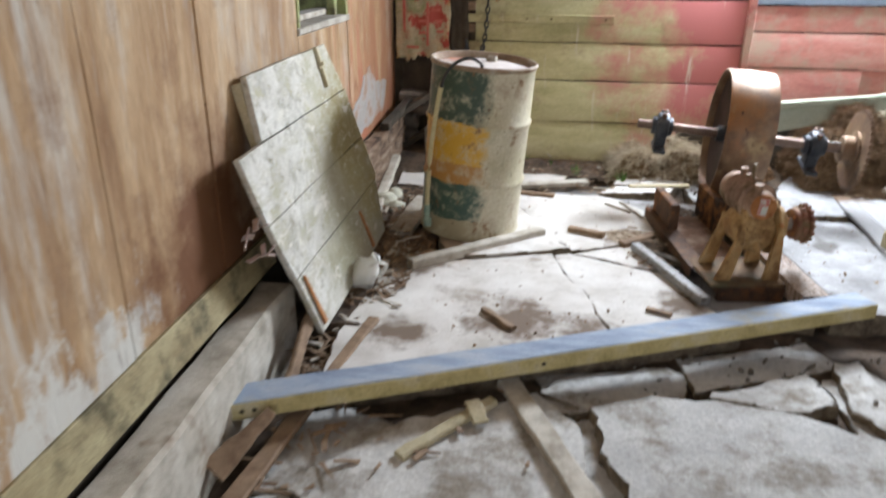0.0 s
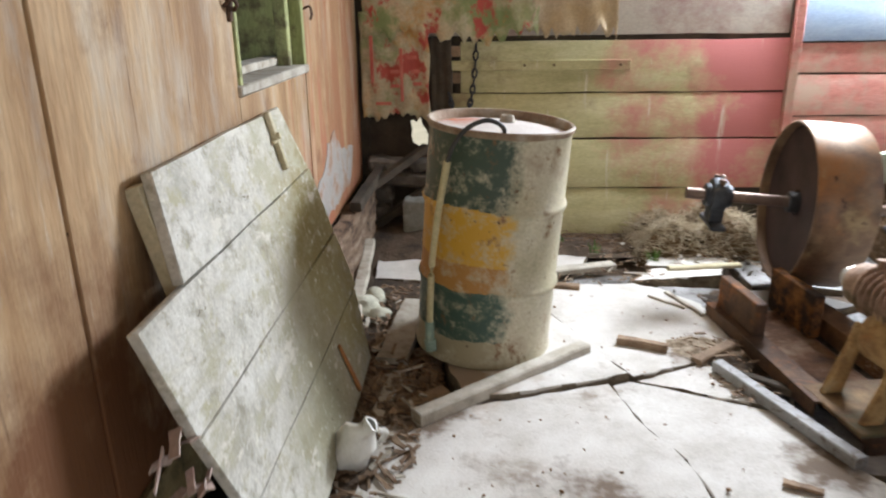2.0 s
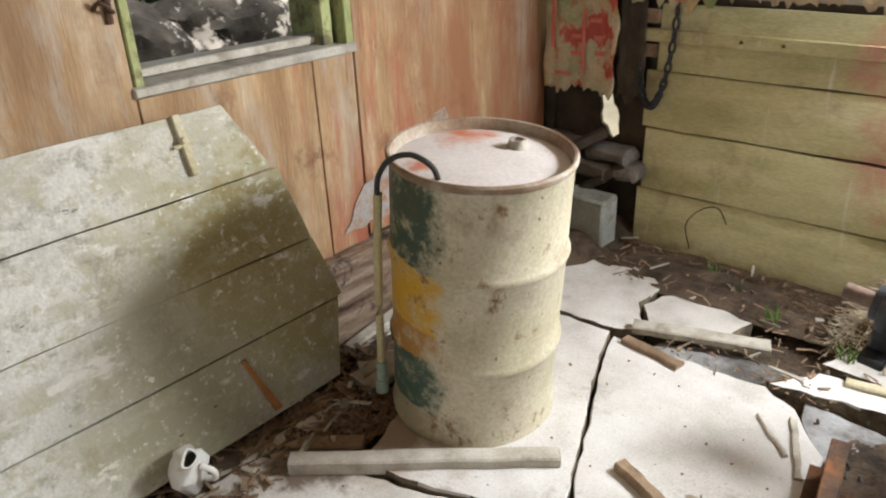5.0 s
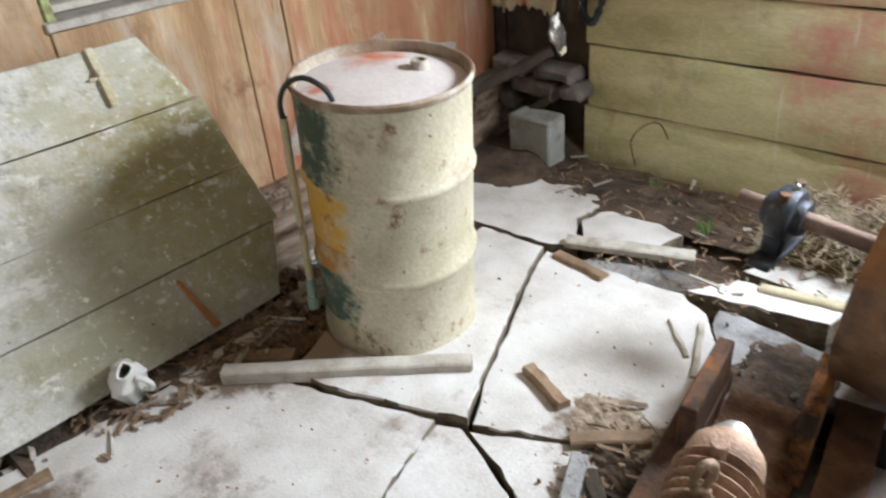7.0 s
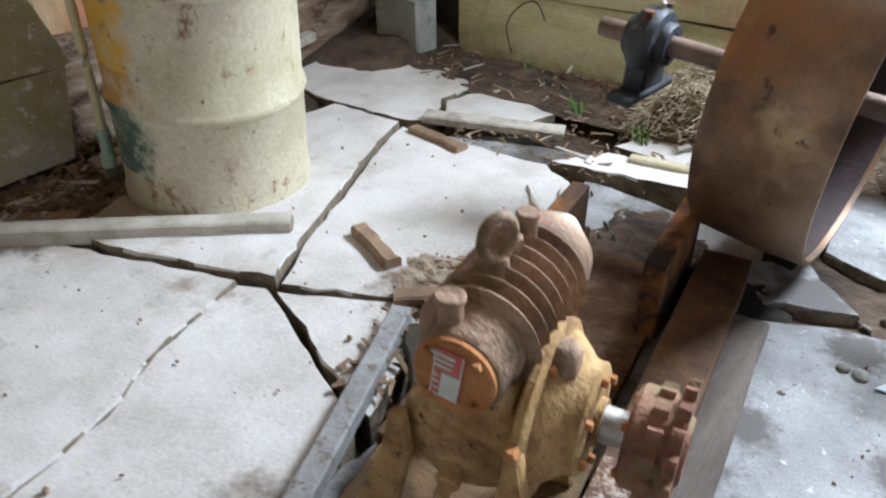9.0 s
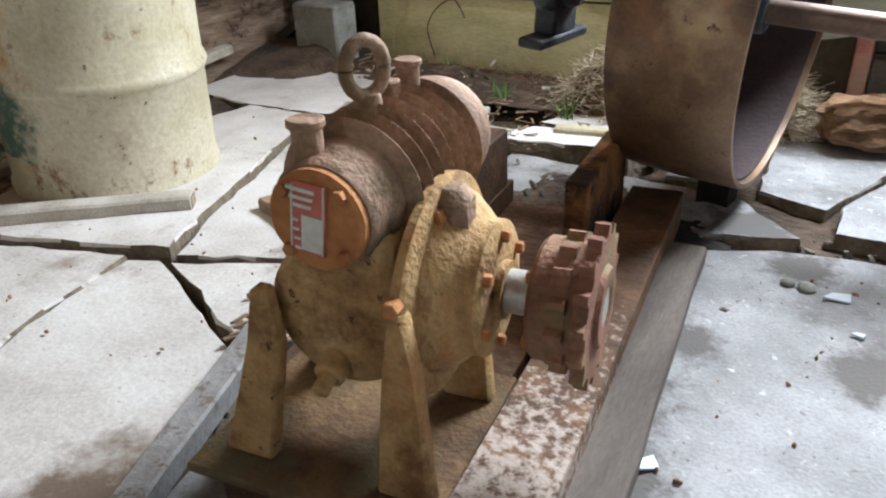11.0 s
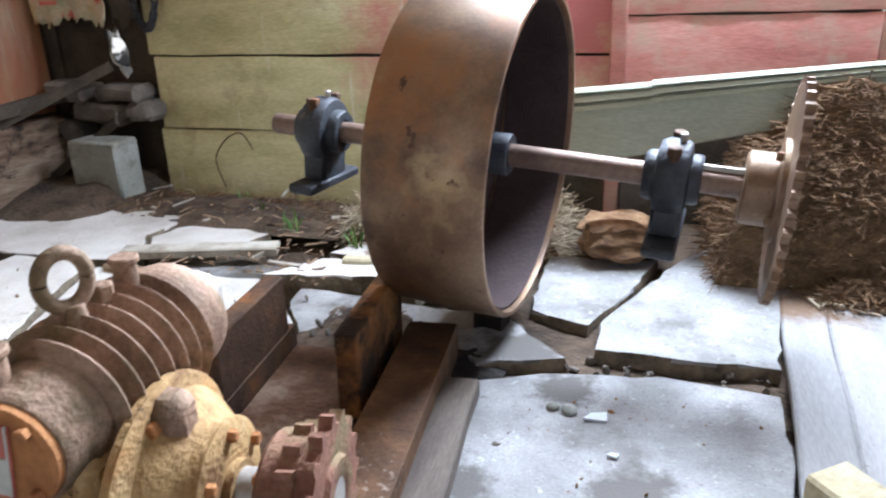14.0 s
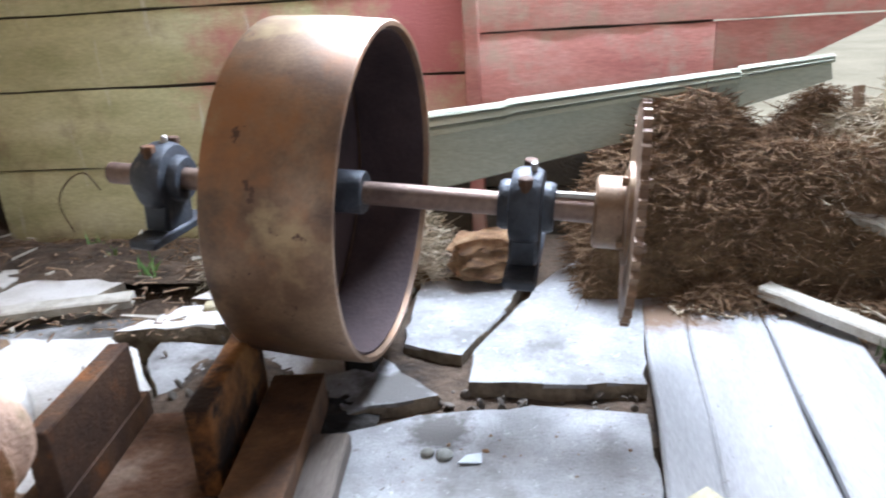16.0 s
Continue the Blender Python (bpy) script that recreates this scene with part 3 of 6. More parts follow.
def plank_row(name, x0, x1, z0, z1, mat, proud=0.0, seed=0, label="", lean=0.0):
    bm = bmesh.new()
    n = 10
    rnd = random.Random(seed)
    rings = []
    for i in range(n + 1):
        x = x0 + (x1 - x0) * i / n
        a, b = rnd.uniform(-0.003, 0.003), rnd.uniform(-0.004, 0.002)
        y = BACK_Y - proud + rnd.uniform(-0.002, 0.002)
        rings.append([bm.verts.new(c) for c in ((x, y + 0.022, z0 + a), (x, y, z0 + a + 0.003), (x, y - lean, z1 + b - 0.004), (x, y + 0.003, z1 + b), (x, y + 0.022, z1 + b))])
    for p, q in zip(rings, rings[1:]):
        for i in range(5):
            bm.faces.new((p[i], p[(i + 1) % 5], q[(i + 1) % 5], q[i]))
    bm.faces.new(rings[0][::-1]), bm.faces.new(rings[-1])
    return part(name, bm, mat, wall_back, label)


ROWS_Z = [-0.06, 0.298, 0.602, 0.872, 1.17]
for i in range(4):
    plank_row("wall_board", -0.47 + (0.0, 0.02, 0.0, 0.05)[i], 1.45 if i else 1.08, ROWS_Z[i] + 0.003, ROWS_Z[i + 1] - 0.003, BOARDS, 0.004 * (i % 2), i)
for i, (z0, z1) in enumerate(((0.44, 0.73), (0.73, 0.97), (0.97, 1.145))):
    plank_row("wall_board", 1.50, (2.27, 3.28, 3.28)[i], z0 + 0.002, z1 - 0.003, REDBOARDS, 0.012 + 0.003 * (i % 2), 20 + i)
# dark lower boards put the shade behind the pulley into their colour
plank_row("wall_board", 1.085, 1.45, -0.06, 0.295, DARK, 0.0, 43, "lower wall board, dark with painted-in shade")
plank_row("wall_board", 1.51, 2.27, -0.06, 0.19, DARK, 0.012, 41, "lower wall board, dark with painted-in shade")
plank_row("wall_board", 1.51, 2.27, 0.195, 0.435, DARK, 0.015, 42, "lower wall board, dark with painted-in shade")
plank_row("wall_board", 1.46, 3.28, 1.15, 1.40, BLUEBOARD, 0.02, 31, "blue-grey painted board")
plank_row("wall_board", -0.95, 1.44, 1.195, 1.75, GREYWALL, -0.012, 33, "pale unpainted wall board")
plank_row("wall_board", -0.95, 1.0, 1.755, 2.4, GREYWALL, -0.012, 34, "pale unpainted wall board")
bm = bmesh.new()
prism(bm, [(2.272, 0.442), (2.49, 0.575), (2.76, 0.70), (2.80, 0.728), (2.272, 0.728)], 0.022,
      Matrix.Translation((0, BACK_Y + 0.010, 0)) @ Matrix.Rotation(radians(90), 4, "X"), 0.002)
part("broken_board", bm, REDBOARDS, wall_back, "red board broken off slantwise")
bm = bmesh.new()
span(bm, (1.452, BACK_Y - 0.03, -0.05), (1.505, BACK_Y + 0.02, 1.44), 0.005)
part("batten", bm, REDBOARDS, wall_back, "upright red batten between boards")
bm = bmesh.new()
span(bm, (-0.50, BACK_Y - 0.028, 1.005), (0.56, BACK_Y - 0.005, 1.062), 0.004)
part("rail", bm, BOARDS, wall_back, "narrow nailed rail")
for z in (1.115, 0.965):
    bm = bmesh.new()
    span(bm, (-0.58, BACK_Y - 0.03, z - 0.03), (-0.42, BACK_Y - 0.004, z + 0.03), 0.004)
    part("cleat", bm, BROWNWOOD, wall_back)
for x in (-0.05, 0.12, 0.5):
    bm = bmesh.new()
    rod(bm, (x, BACK_Y - 0.036, 1.034), (x, BACK_Y - 0.02, 1.034), 0.008, seg=8)
    part("nail_head", bm, RUST, wall_back)

# broken corner of the back wall: dark outer boards with a daylight hole
bm = bmesh.new()
rnd = random.Random(9)
HX, HZ, inner, outer = -0.672, 0.615, [], []
for k in range(16):
    a = 2 * math.pi * k / 16
    s = rnd.uniform(0.75, 1.2)
    inner.append((HX + 0.055 * s * math.cos(a) - 0.02 * math.sin(a), HZ + 0.11 * s * math.sin(a)))
    c, q = math.cos(a), math.sin(a)
    reach = min(((-0.44 if c > 0 else -1.0) - HX) / c if abs(c) > 1e-6 else 9, ((1.25 if q > 0 else -0.12) - HZ) / q if abs(q) > 1e-6 else 9)
    outer.append((HX + reach * c, HZ + reach * q))
YZ = Matrix.Translation((0, BACK_Y + 0.07, 0)) @ Matrix.Rotation(radians(90), 4, "X")
for k in range(16):
    m = (k + 1) % 16
    prism(bm, [inner[k], inner[m], outer[m], outer[k]], 0.02, YZ)
span(bm, (-1.0, BACK_Y + 0.072, -0.12), (-0.78, BACK_Y + 0.09, 1.25), 0)
span(bm, (-0.57, BACK_Y + 0.072, -0.12), (-0.44, BACK_Y + 0.09, 1.25), 0)
span(bm, (-0.79, BACK_Y + 0.072, -0.12), (-0.56, BACK_Y + 0.09, 0.44), 0)
span(bm, (-0.79, BACK_Y + 0.072, 0.80), (-0.56, BACK_Y + 0.09, 1.25), 0)
solid("outer_boards", bm, DARK, "dark rotten outer boards with a hole to daylight", "wall", "structure")

# unseen rear and east walls with doorways added for daylight, and the roof
bm = bmesh.new()
span(bm, (-1.15, REAR_Y - 0.1, -0.14), (0.0, REAR_Y, ROOF_Z), 0)
span(bm, (1.8, REAR_Y - 0.1, -0.14), (EAST_X, REAR_Y, ROOF_Z), 0)
span(bm, (0.0, REAR_Y - 0.1, 2.3), (1.8, REAR_Y, ROOF_Z), 0)
solid("wall_south", bm, CEILWOOD, "unseen board wall with an open doorway", "wall", "structure")
bm = bmesh.new()
span(bm, (EAST_X, REAR_Y - 0.1, -0.14), (EAST_X + 0.1, 2.2, ROOF_Z), 0)
span(bm, (EAST_X, 4.2, -0.14), (EAST_X + 0.1, 4.55, ROOF_Z), 0)
span(bm, (EAST_X, 2.2, 2.15), (EAST_X + 0.1, 4.2, ROOF_Z), 0)
span(bm, (EAST_X, 4.55, 0.95), (EAST_X + 0.1, BACK_Y + 0.1, ROOF_Z), 0)
solid("wall_east", bm, CEILWOOD, "unseen board wall with a wide doorway added for light", "wall", "structure")
bm = bmesh.new()
span(bm, (-1.4, REAR_Y - 0.3, ROOF_Z + 0.003), (EAST_X + 0.4, BACK_Y + 0.3, ROOF_Z + 0.06), 0)
solid("ceiling", bm, CEILWOOD, "plain brown board ceiling", "ceiling", "structure")

# window in the left wall
window = thing("window_1", "unglazed window opening with a weathered sill", "window", kind="structure")
bm = bmesh.new()
box(bm, (0.17, WY1 - WY0 + 0.02, 0.035), Matrix.Translation((WALL_X - 0.068, (WY0 + WY1) / 2, WZ0 + 0.01)), 0.006)
part("window_sill", bm, OLDWOOD, window, "grey weathered sill board")
bm = bmesh.new()
box(bm, (0.09, WY1 - WY0 - 0.03, 0.03), Matrix.Translation((WALL_X - 0.125, (WY0 + WY1) / 2 - 0.02, WZ0 + 0.046)), 0.005)
part("window_sill", bm, OLDWOOD, window)
for y, w in ((WY1 - 0.02, 0.04), (WY1 - 0.085, 0.05), (WY0 + 0.015, 0.03)):
    bm = bmesh.new()
    depth = {0.04: 0.32, 0.05: 0.05, 0.03: 0.12}[w]
    box(bm, (depth, w, WZ1 - WZ0), Matrix.Translation((WALL_X + 0.01 - depth / 2 - (0.045 if w == 0.05 else 0.0), y, (WZ0 + WZ1) / 2)), 0.005)
    part("window_frame", bm, GREENWOOD, window, "mossy green window jamb")
bm = bmesh.new()
hose(bm, [(WALL_X + 0.005, 3.13, 1.37), (WALL_X + 0.03, 3.14, 1.39), (WALL_X + 0.035, 3.16, 1.375), (WALL_X + 0.02, 3.18, 1.36)], 0.006, 6)
rod(bm, (WALL_X + 0.004, 3.17, 1.33), (WALL_X + 0.012, 3.17, 1.41), 0.012, seg=8)
part("hook", bm, RUST, window, "small rusty hook")
bm = bmesh.new()
hose(bm, [(WALL_X + 0.002, 4.09, 1.36), (WALL_X + 0.03, 4.09, 1.37), (WALL_X + 0.035, 4.10, 1.34), (WALL_X + 0.025, 4.11, 1.32)], 0.005, 6)
part("hook", bm, RUST, window, "small rusty hook")

# woods seen through the openings
def tree(x, y, h, seed):
    rnd = random.Random(seed)
    t = thing("tree", "leafy tree standing outside the shed", "tree", pose(x, y, -0.2), "trees outside")
    bm = bmesh.new()
    rod(bm, (0, 0, 0), (0.1, 0.05, h * 0.7), 0.12, 0.04, 10)
    for k in range(7):
        a, z = rnd.uniform(0, 6.28), h * rnd.uniform(0.25, 0.65)
        rod(bm, (0.05, 0.02, z), (math.cos(a) * h * 0.25, math.sin(a) * h * 0.25, z + h * 0.18), 0.035, 0.01, 6)
    part("trunk", bm, DARK, t)
    verts, faces = [], []
    for k in range(2600):
        d = Vector((rnd.gauss(0, 1), rnd.gauss(0, 1), rnd.gauss(0, 1))).normalized() * (rnd.random() ** 0.4)
        c = Vector((d.x * h * 0.32, d.y * h * 0.32, h * 0.55 + d.z * h * 0.42)) + Vector((0.3 * noise.noise(d * 3), 0.3 * noise.noise(d * 3 + Vector((5, 0, 0))), 0))
        q = Euler((rnd.uniform(0, 6), rnd.uniform(0, 6), rnd.uniform(0, 6))).to_matrix()
        s = rnd.uniform(0.05, 0.11)
        i = len(verts)
        verts += [c + q @ Vector(p) for p in ((-s, 0, 0), (0, -s * 0.45, 0.01), (s, 0, 0), (0, s * 0.45, 0.01))]
        faces.append((i, i + 1, i + 2, i + 3))
    me = bpy.data.meshes.new("crown")
    me.from_pydata(verts, [], faces)
    me.materials.append(FOLIAGE)
    crown = new("crown", me)
    crown.parent = t
    return t


for i, (x, y, h) in enumerate(((-4.6, 5.2, 4.2), (-5.4, 7.4, 5.0), (-3.9, 8.6, 4.4), (-6.2, 3.4, 4.8), (-7.0, 9.5, 6.0))):
    tree(x, y, h, 50 + i)

BANKROCK = surface("dark_mossy_rock", [(0.02, 0.018, 0.016), (0.06, 0.055, 0.048), (0.14, 0.13, 0.115)], 3.5, rough=0.95, bump=0.6, fine=30, stain=(0.60, 0.57, 0.53), stain_scale=4.5, stain_cut=(0.54, 0.58))
rnd = random.Random(33)
for k in range(26):
    row, col = k // 9, k % 9
    s = rnd.uniform(0.30, 0.46)
    bm = bmesh.new()
    bmesh.ops.create_icosphere(bm, subdivisions=4, radius=s)
    off = Vector((k * 3.1, 0, 0))
    for v in bm.verts:
        v.co *= 1 + 0.35 * noise.noise(v.co * 2.5 + off) + 0.12 * noise.noise(v.co * 9 + off)
        v.co.z *= 0.75
    solid("boulder", bm, BANKROCK, "dark boulder with pale patches in a bank outside the window", "boulder",
          m=pose(-2.35 - 0.22 * row + rnd.uniform(-0.1, 0.1), 3.1 + col * 0.52 + 0.2 * row, 0.02 + row * 0.48, 0, 0, rnd.uniform(0, 360)), group="boulder bank", angle=30)

# ---- concrete slabs and stones of the floor ----
def slab(poly, top=0.0, thick=0.11, mat=CONCRETE, tilt=(0, 0), name="slab", seed=1, rough=0.007, grow=0.006):
    """One broken piece: an uneven outline with chipped upper edges and a gently uneven top."""
    ring = list(zip(poly[-1:] + poly[:-1], poly, poly[1:] + poly[:1]))
    area = sum(a[0] * b[1] - b[0] * a[1] for a, b, _ in ring)
    grown = []
    for (x0, y0), (x, y), (x1, y1) in ring:
        n = math.copysign(grow, area) / (math.hypot(x1 - x0, y1 - y0) + 1e-6)
        grown.append((x + (y1 - y0) * n, y - (x1 - x0) * n))
    pts = ragged(grown, 0.045, rough, seed)
    cx, cy = sum(p[0] for p in pts) / len(pts), sum(p[1] for p in pts) / len(pts)
    rnd = random.Random(seed)

    def z(x, y):
        return top + (x - cx) * tilt[0] + (y - cy) * tilt[1]

    bm = bmesh.new()
    inner = []
    for x, y in pts:
        d = math.hypot(x - cx, y - cy) + 1e-6
        c = rnd.uniform(0.001, 0.006)
        inner.append((x - (x - cx) / d * c, y - (y - cy) / d * c))
    lo = [bm.verts.new((x, y, z(x, y) - thick)) for x, y in pts]
    mid = [bm.verts.new((x, y, z(x, y) - rnd.uniform(0.004, 0.012))) for x, y in pts]
    hi = [bm.verts.new((x, y, z(x, y))) for x, y in inner]
    n = len(pts)
    for a, b in ((lo, mid), (mid, hi)):
        for i in range(n):
            bm.faces.new((a[i], a[(i + 1) % n], b[(i + 1) % n], b[i]))
    bm.faces.new(lo[::-1])
    bmesh.ops.triangle_fill(bm, edges=[e for e in (bm.edges.get((hi[i], hi[(i + 1) % n])) for i in range(n)) if e], use_beauty=True)
    ob = part(name, bm, mat, floor, angle=30)
    ob.data.materials.append(EDGE)
    for p in ob.data.polygons:
        if abs(p.normal.z) < 0.35:
            p.material_index = 1
    return ob


slab([(-0.36, 3.345), (-0.16, 3.39), (0.05, 3.46), (0.265, 3.54), (0.16, 3.75), (0.09, 3.93), (-0.005, 4.14), (-0.13, 4.49), (-0.44, 4.49), (-0.47, 4.0), (-0.43, 3.62)], 0.016, seed=2)
slab([(0.295, 3.545), (0.46, 3.625), (0.62, 3.705), (0.70, 3.80), (0.81, 4.0), (0.74, 4.27), (0.60, 4.45), (0.48, 4.52), (0.1, 4.50), (-0.105, 4.49), (0.025, 4.14), (0.115, 3.93), (0.185, 3.75)], seed=3)
slab([(0.305, 3.52), (0.41, 3.485), (0.62, 3.39), (0.765, 3.335), (0.675, 3.61), (0.63, 3.68), (0.46, 3.60)], -0.006, seed=4)
slab([(-0.64, 3.16), (-0.42, 3.285), (-0.16, 3.365), (0.05, 3.435), (0.185, 3.475), (0.20, 3.40), (0.25, 3.21), (0.335, 3.03), (0.37, 2.83), (0.455, 2.56), (0.0, 2.36), (-0.40, 2.20), (-0.66, 2.08), (-0.70, 2.5)], seed=5, rough=0.005)
slab([(0.199, 3.475), (0.265, 3.51), (0.39, 3.455), (0.61, 3.36), (0.75, 3.30), (0.86, 2.98), (0.98, 2.80), (0.7, 2.66), (0.468, 2.565), (0.386, 2.83), (0.351, 3.03), (0.266, 3.21), (0.216, 3.40)], -0.005, seed=6, rough=0.005)
slab([(-0.50, 4.53), (-0.12, 4.54), (-0.03, 4.60), (-0.14, 4.78), (-0.11, 5.0), (-0.5, 5.08), (-0.88, 5.0), (-0.85, 4.56)], 0.012, tilt=(0, 0.02), seed=7)
slab([(0.0, 4.62), (0.25, 4.75), (0.30, 4.9), (0.0, 4.98), (-0.08, 4.9), (-0.11, 4.78)], 0.008, seed=8)
slab([(0.03, 4.54), (0.45, 4.57), (0.52, 4.70), (0.28, 4.73), (0.05, 4.60)], -0.03, seed=9, mat=DAMP)
slab([(0.49, 4.545), (0.96, 4.63), (1.0, 4.73), (0.62, 4.71)], 0.012, seed=10)
slab([(0.60, 4.80), (1.0, 4.77), (1.12, 4.95), (0.68, 4.97)], 0.0, seed=11)
slab([(0.76, 4.28), (0.84, 4.04), (1.22, 4.12), (1.26, 4.50), (0.98, 4.52), (0.62, 4.56), (0.64, 4.46)], -0.03, seed=12, mat=DAMP)
slab([(1.285, 4.09), (1.44, 4.175), (1.70, 4.215), (1.935, 4.20), (1.915, 3.5), (1.90, 3.02), (1.42, 2.98), (1.38, 3.4)], seed=13, mat=EASTCONC)
slab([(1.305, 4.43), (1.475, 4.255), (1.28, 4.19), (1.15, 4.30)], seed=14, mat=EASTCONC)
slab([(1.345, 4.52), (1.50, 4.46), (1.575, 4.64), (1.66, 4.95), (1.33, 4.92)], 0.0, tilt=(0, 0.02), seed=15, mat=EASTCONC)
slab([(1.545, 4.315), (1.945, 4.315), (2.0, 4.75), (1.93, 5.16), (1.74, 4.90), (1.63, 4.66), (1.55, 4.455)], 0.022, 0.075, tilt=(0, 0.05), seed=16, mat=EASTCONC)
slab([(1.10, 4.55), (1.30, 4.6), (1.30, 4.95), (1.1, 4.9)], -0.02, seed=17, mat=DAMP)
slab([(0.80, 3.0), (1.34, 2.96), (1.30, 3.6), (1.22, 4.08), (0.80, 3.95)], -0.03, seed=18, mat=DAMP)
slab([(0.33, 2.15), (0.56, 2.27), (0.9, 2.25), (1.06, 2.2), (1.28, 2.11), (1.28, 1.55), (0.5, 1.50), (0.36, 1.88)], -0.035, 0.12, STONE, name="stone", seed=21, rough=0.014)
slab([(0.75, 2.31), (1.17, 2.53), (1.21, 2.32), (1.05, 2.25)], -0.05, 0.1, STONE, name="stone", seed=22, rough=0.012)
slab([(1.30, 2.62), (1.40, 2.66), (1.44, 2.3), (1.40, 2.05), (1.27, 2.3)], -0.05, 0.1, STONE, name="stone", seed=23, rough=0.012)
slab([(0.70, 2.54), (1.04, 2.70), (1.24, 2.66), (1.13, 2.54), (0.72, 2.37)], -0.07, 0.1, STONE, name="stone", seed=24, rough=0.01)
slab([(0.15, 2.28), (0.19, 2.38), (0.64, 2.50), (0.66, 2.34), (0.33, 2.2)], -0.075, 0.1, STONE, name="stone", seed=25, rough=0.01)
slab([(-0.36, 1.98), (0.13, 2.23), (0.27, 2.08), (0.28, 1.55), (-0.3, 1.45), (-0.62, 1.62)], -0.045, 0.1, STONE, name="stone", seed=26, rough=0.012)
slab([(-0.74, 1.60), (-0.45, 1.66), (-0.38, 2.0), (-0.58, 2.06), (-0.76, 1.95)], -0.055, 0.1, STONE, name="stone", seed=33, rough=0.012)
slab([(-0.74, 1.56), (-0.64, 1.60), (-0.33, 1.42), (-0.72, 1.42)], -0.06, 0.1, STONE, name="stone", seed=34, rough=0.012)
slab([(-0.7, 1.4), (0.3, 1.38), (0.35, 0.3), (-0.72, 0.2)], -0.04, 0.1, CONCRETE, seed=28)
slab([(0.38, 1.4), (1.5, 1.45), (1.6, 0.3), (0.42, 0.3)], -0.04, 0.1, CONCRETE, seed=29)
slab([(-0.75, 0.12), (1.6, 0.2), (1.7, -2.3), (-0.75, -2.3)], -0.04, 0.1, CONCRETE, seed=30)
slab([(1.95, 2.2), (3.1, 2.2), (3.1, 0.3), (1.95, 0.3)], -0.04, 0.1, CONCRETE, seed=31)
slab([(2.5, 4.4), (3.1, 4.4), (3.1, 2.5), (2.5, 2.5)], -0.04, 0.1, CONCRETE, seed=32)

slab([(0.12, 2.40), (0.66, 2.56), (0.72, 2.50), (0.66, 2.30), (0.2, 2.18)], -0.085, 0.08, STONE, name="stone", seed=35, rough=0.012)
slab([(0.70, 2.62), (1.28, 2.84), (1.36, 2.66), (0.76, 2.40)], -0.09, 0.08, STONE, name="stone", seed=36, rough=0.012)
slab([(0.25, 2.12), (0.42, 2.20), (0.40, 1.6), (0.28, 1.55)], -0.085, 0.08, STONE, name="stone", seed=37, rough=0.012)
slab([(1.24, 2.55), (1.44, 2.64), (1.62, 2.3), (1.5, 1.9), (1.26, 2.0)], -0.085, 0.08, STONE, name="stone", seed=38, rough=0.012)

# rubble in the joints
rnd = random.Random(11)
bm = bmesh.new()
for k in range(420):
    zone = rnd.choice(((-0.9, -0.45, 2.4, 4.4), (0.6, 1.3, 4.45, 5.2), (-0.9, 0.5, 4.9, 5.3), (1.4, 1.95, 4.2, 4.35), (0.0, 1.5, 2.2, 2.8), (0.74, 1.0, 3.0, 4.3), (1.3, 1.45, 3.0, 4.1)))
    x, y, s = rnd.uniform(zone[0], zone[1]), rnd.uniform(zone[2], zone[3]), rnd.uniform(0.004, 0.018)
    base = -0.035 if zone[0] > 1.35 else -0.02 if zone[0] > -0.5 and zone[2] > 2.5 else -0.06
    bmesh.ops.create_icosphere(bm, subdivisions=1, radius=s, matrix=pose(x, y, base + rnd.uniform(0, 0.015), rnd.uniform(0, 180), rnd.uniform(0, 180), 0) @ Matrix.Diagonal((1, rnd.uniform(0.5, 1), rnd.uniform(0.3, 0.7), 1)))
solid("rubble", bm, surface("dark_rubble", [(0.09, 0.075, 0.06), (0.19, 0.165, 0.135)], 20, bump=0.4), "small stones and crumbs in the floor joints", "rubble", "stuff")
rnd = random.Random(12)
bm = bmesh.new()
for k in range(420):
    zone = rnd.choice(((-0.6, 0.6, 2.4, 3.4), (-0.4, 0.7, 3.4, 4.4), (1.4, 1.9, 3.2, 4.15), (0.5, 0.78, 3.55, 3.9), (-0.3, 0.4, 2.5, 2.95)))
    x, y, s = rnd.uniform(zone[0], zone[1]), rnd.uniform(zone[2], zone[3]), 0.0015 + 0.007 * rnd.random() ** 3
    bmesh.ops.create_icosphere(bm, subdivisions=1, radius=s, matrix=pose(x, y, s * 0.3 + (0.016 if x < 0.1 and y > 3.5 else 0), rnd.uniform(0, 180), rnd.uniform(0, 180), 0) @ Matrix.Diagonal((1, rnd.uniform(0.5, 1), rnd.uniform(0.3, 0.8), 1)))
solid("crumbs", bm, CHIPS, "brown crumbs and bits of dirt on the concrete", "crumbs", "stuff")


# ---- oil drum ----
DRUM = pose(-0.294, 3.826, 0.022, 1.5, 4.0, 8)
H, R = 0.93, 0.275
drum = thing("oil_drum", "faded olive steel drum with green and yellow bands", "drum", DRUM)
bm = bmesh.new()


def rib(z):
    return [(R, z - 0.022), (R + 0.006, z - 0.013), (R + 0.011, z), (R + 0.006, z + 0.013), (R, z + 0.022)]


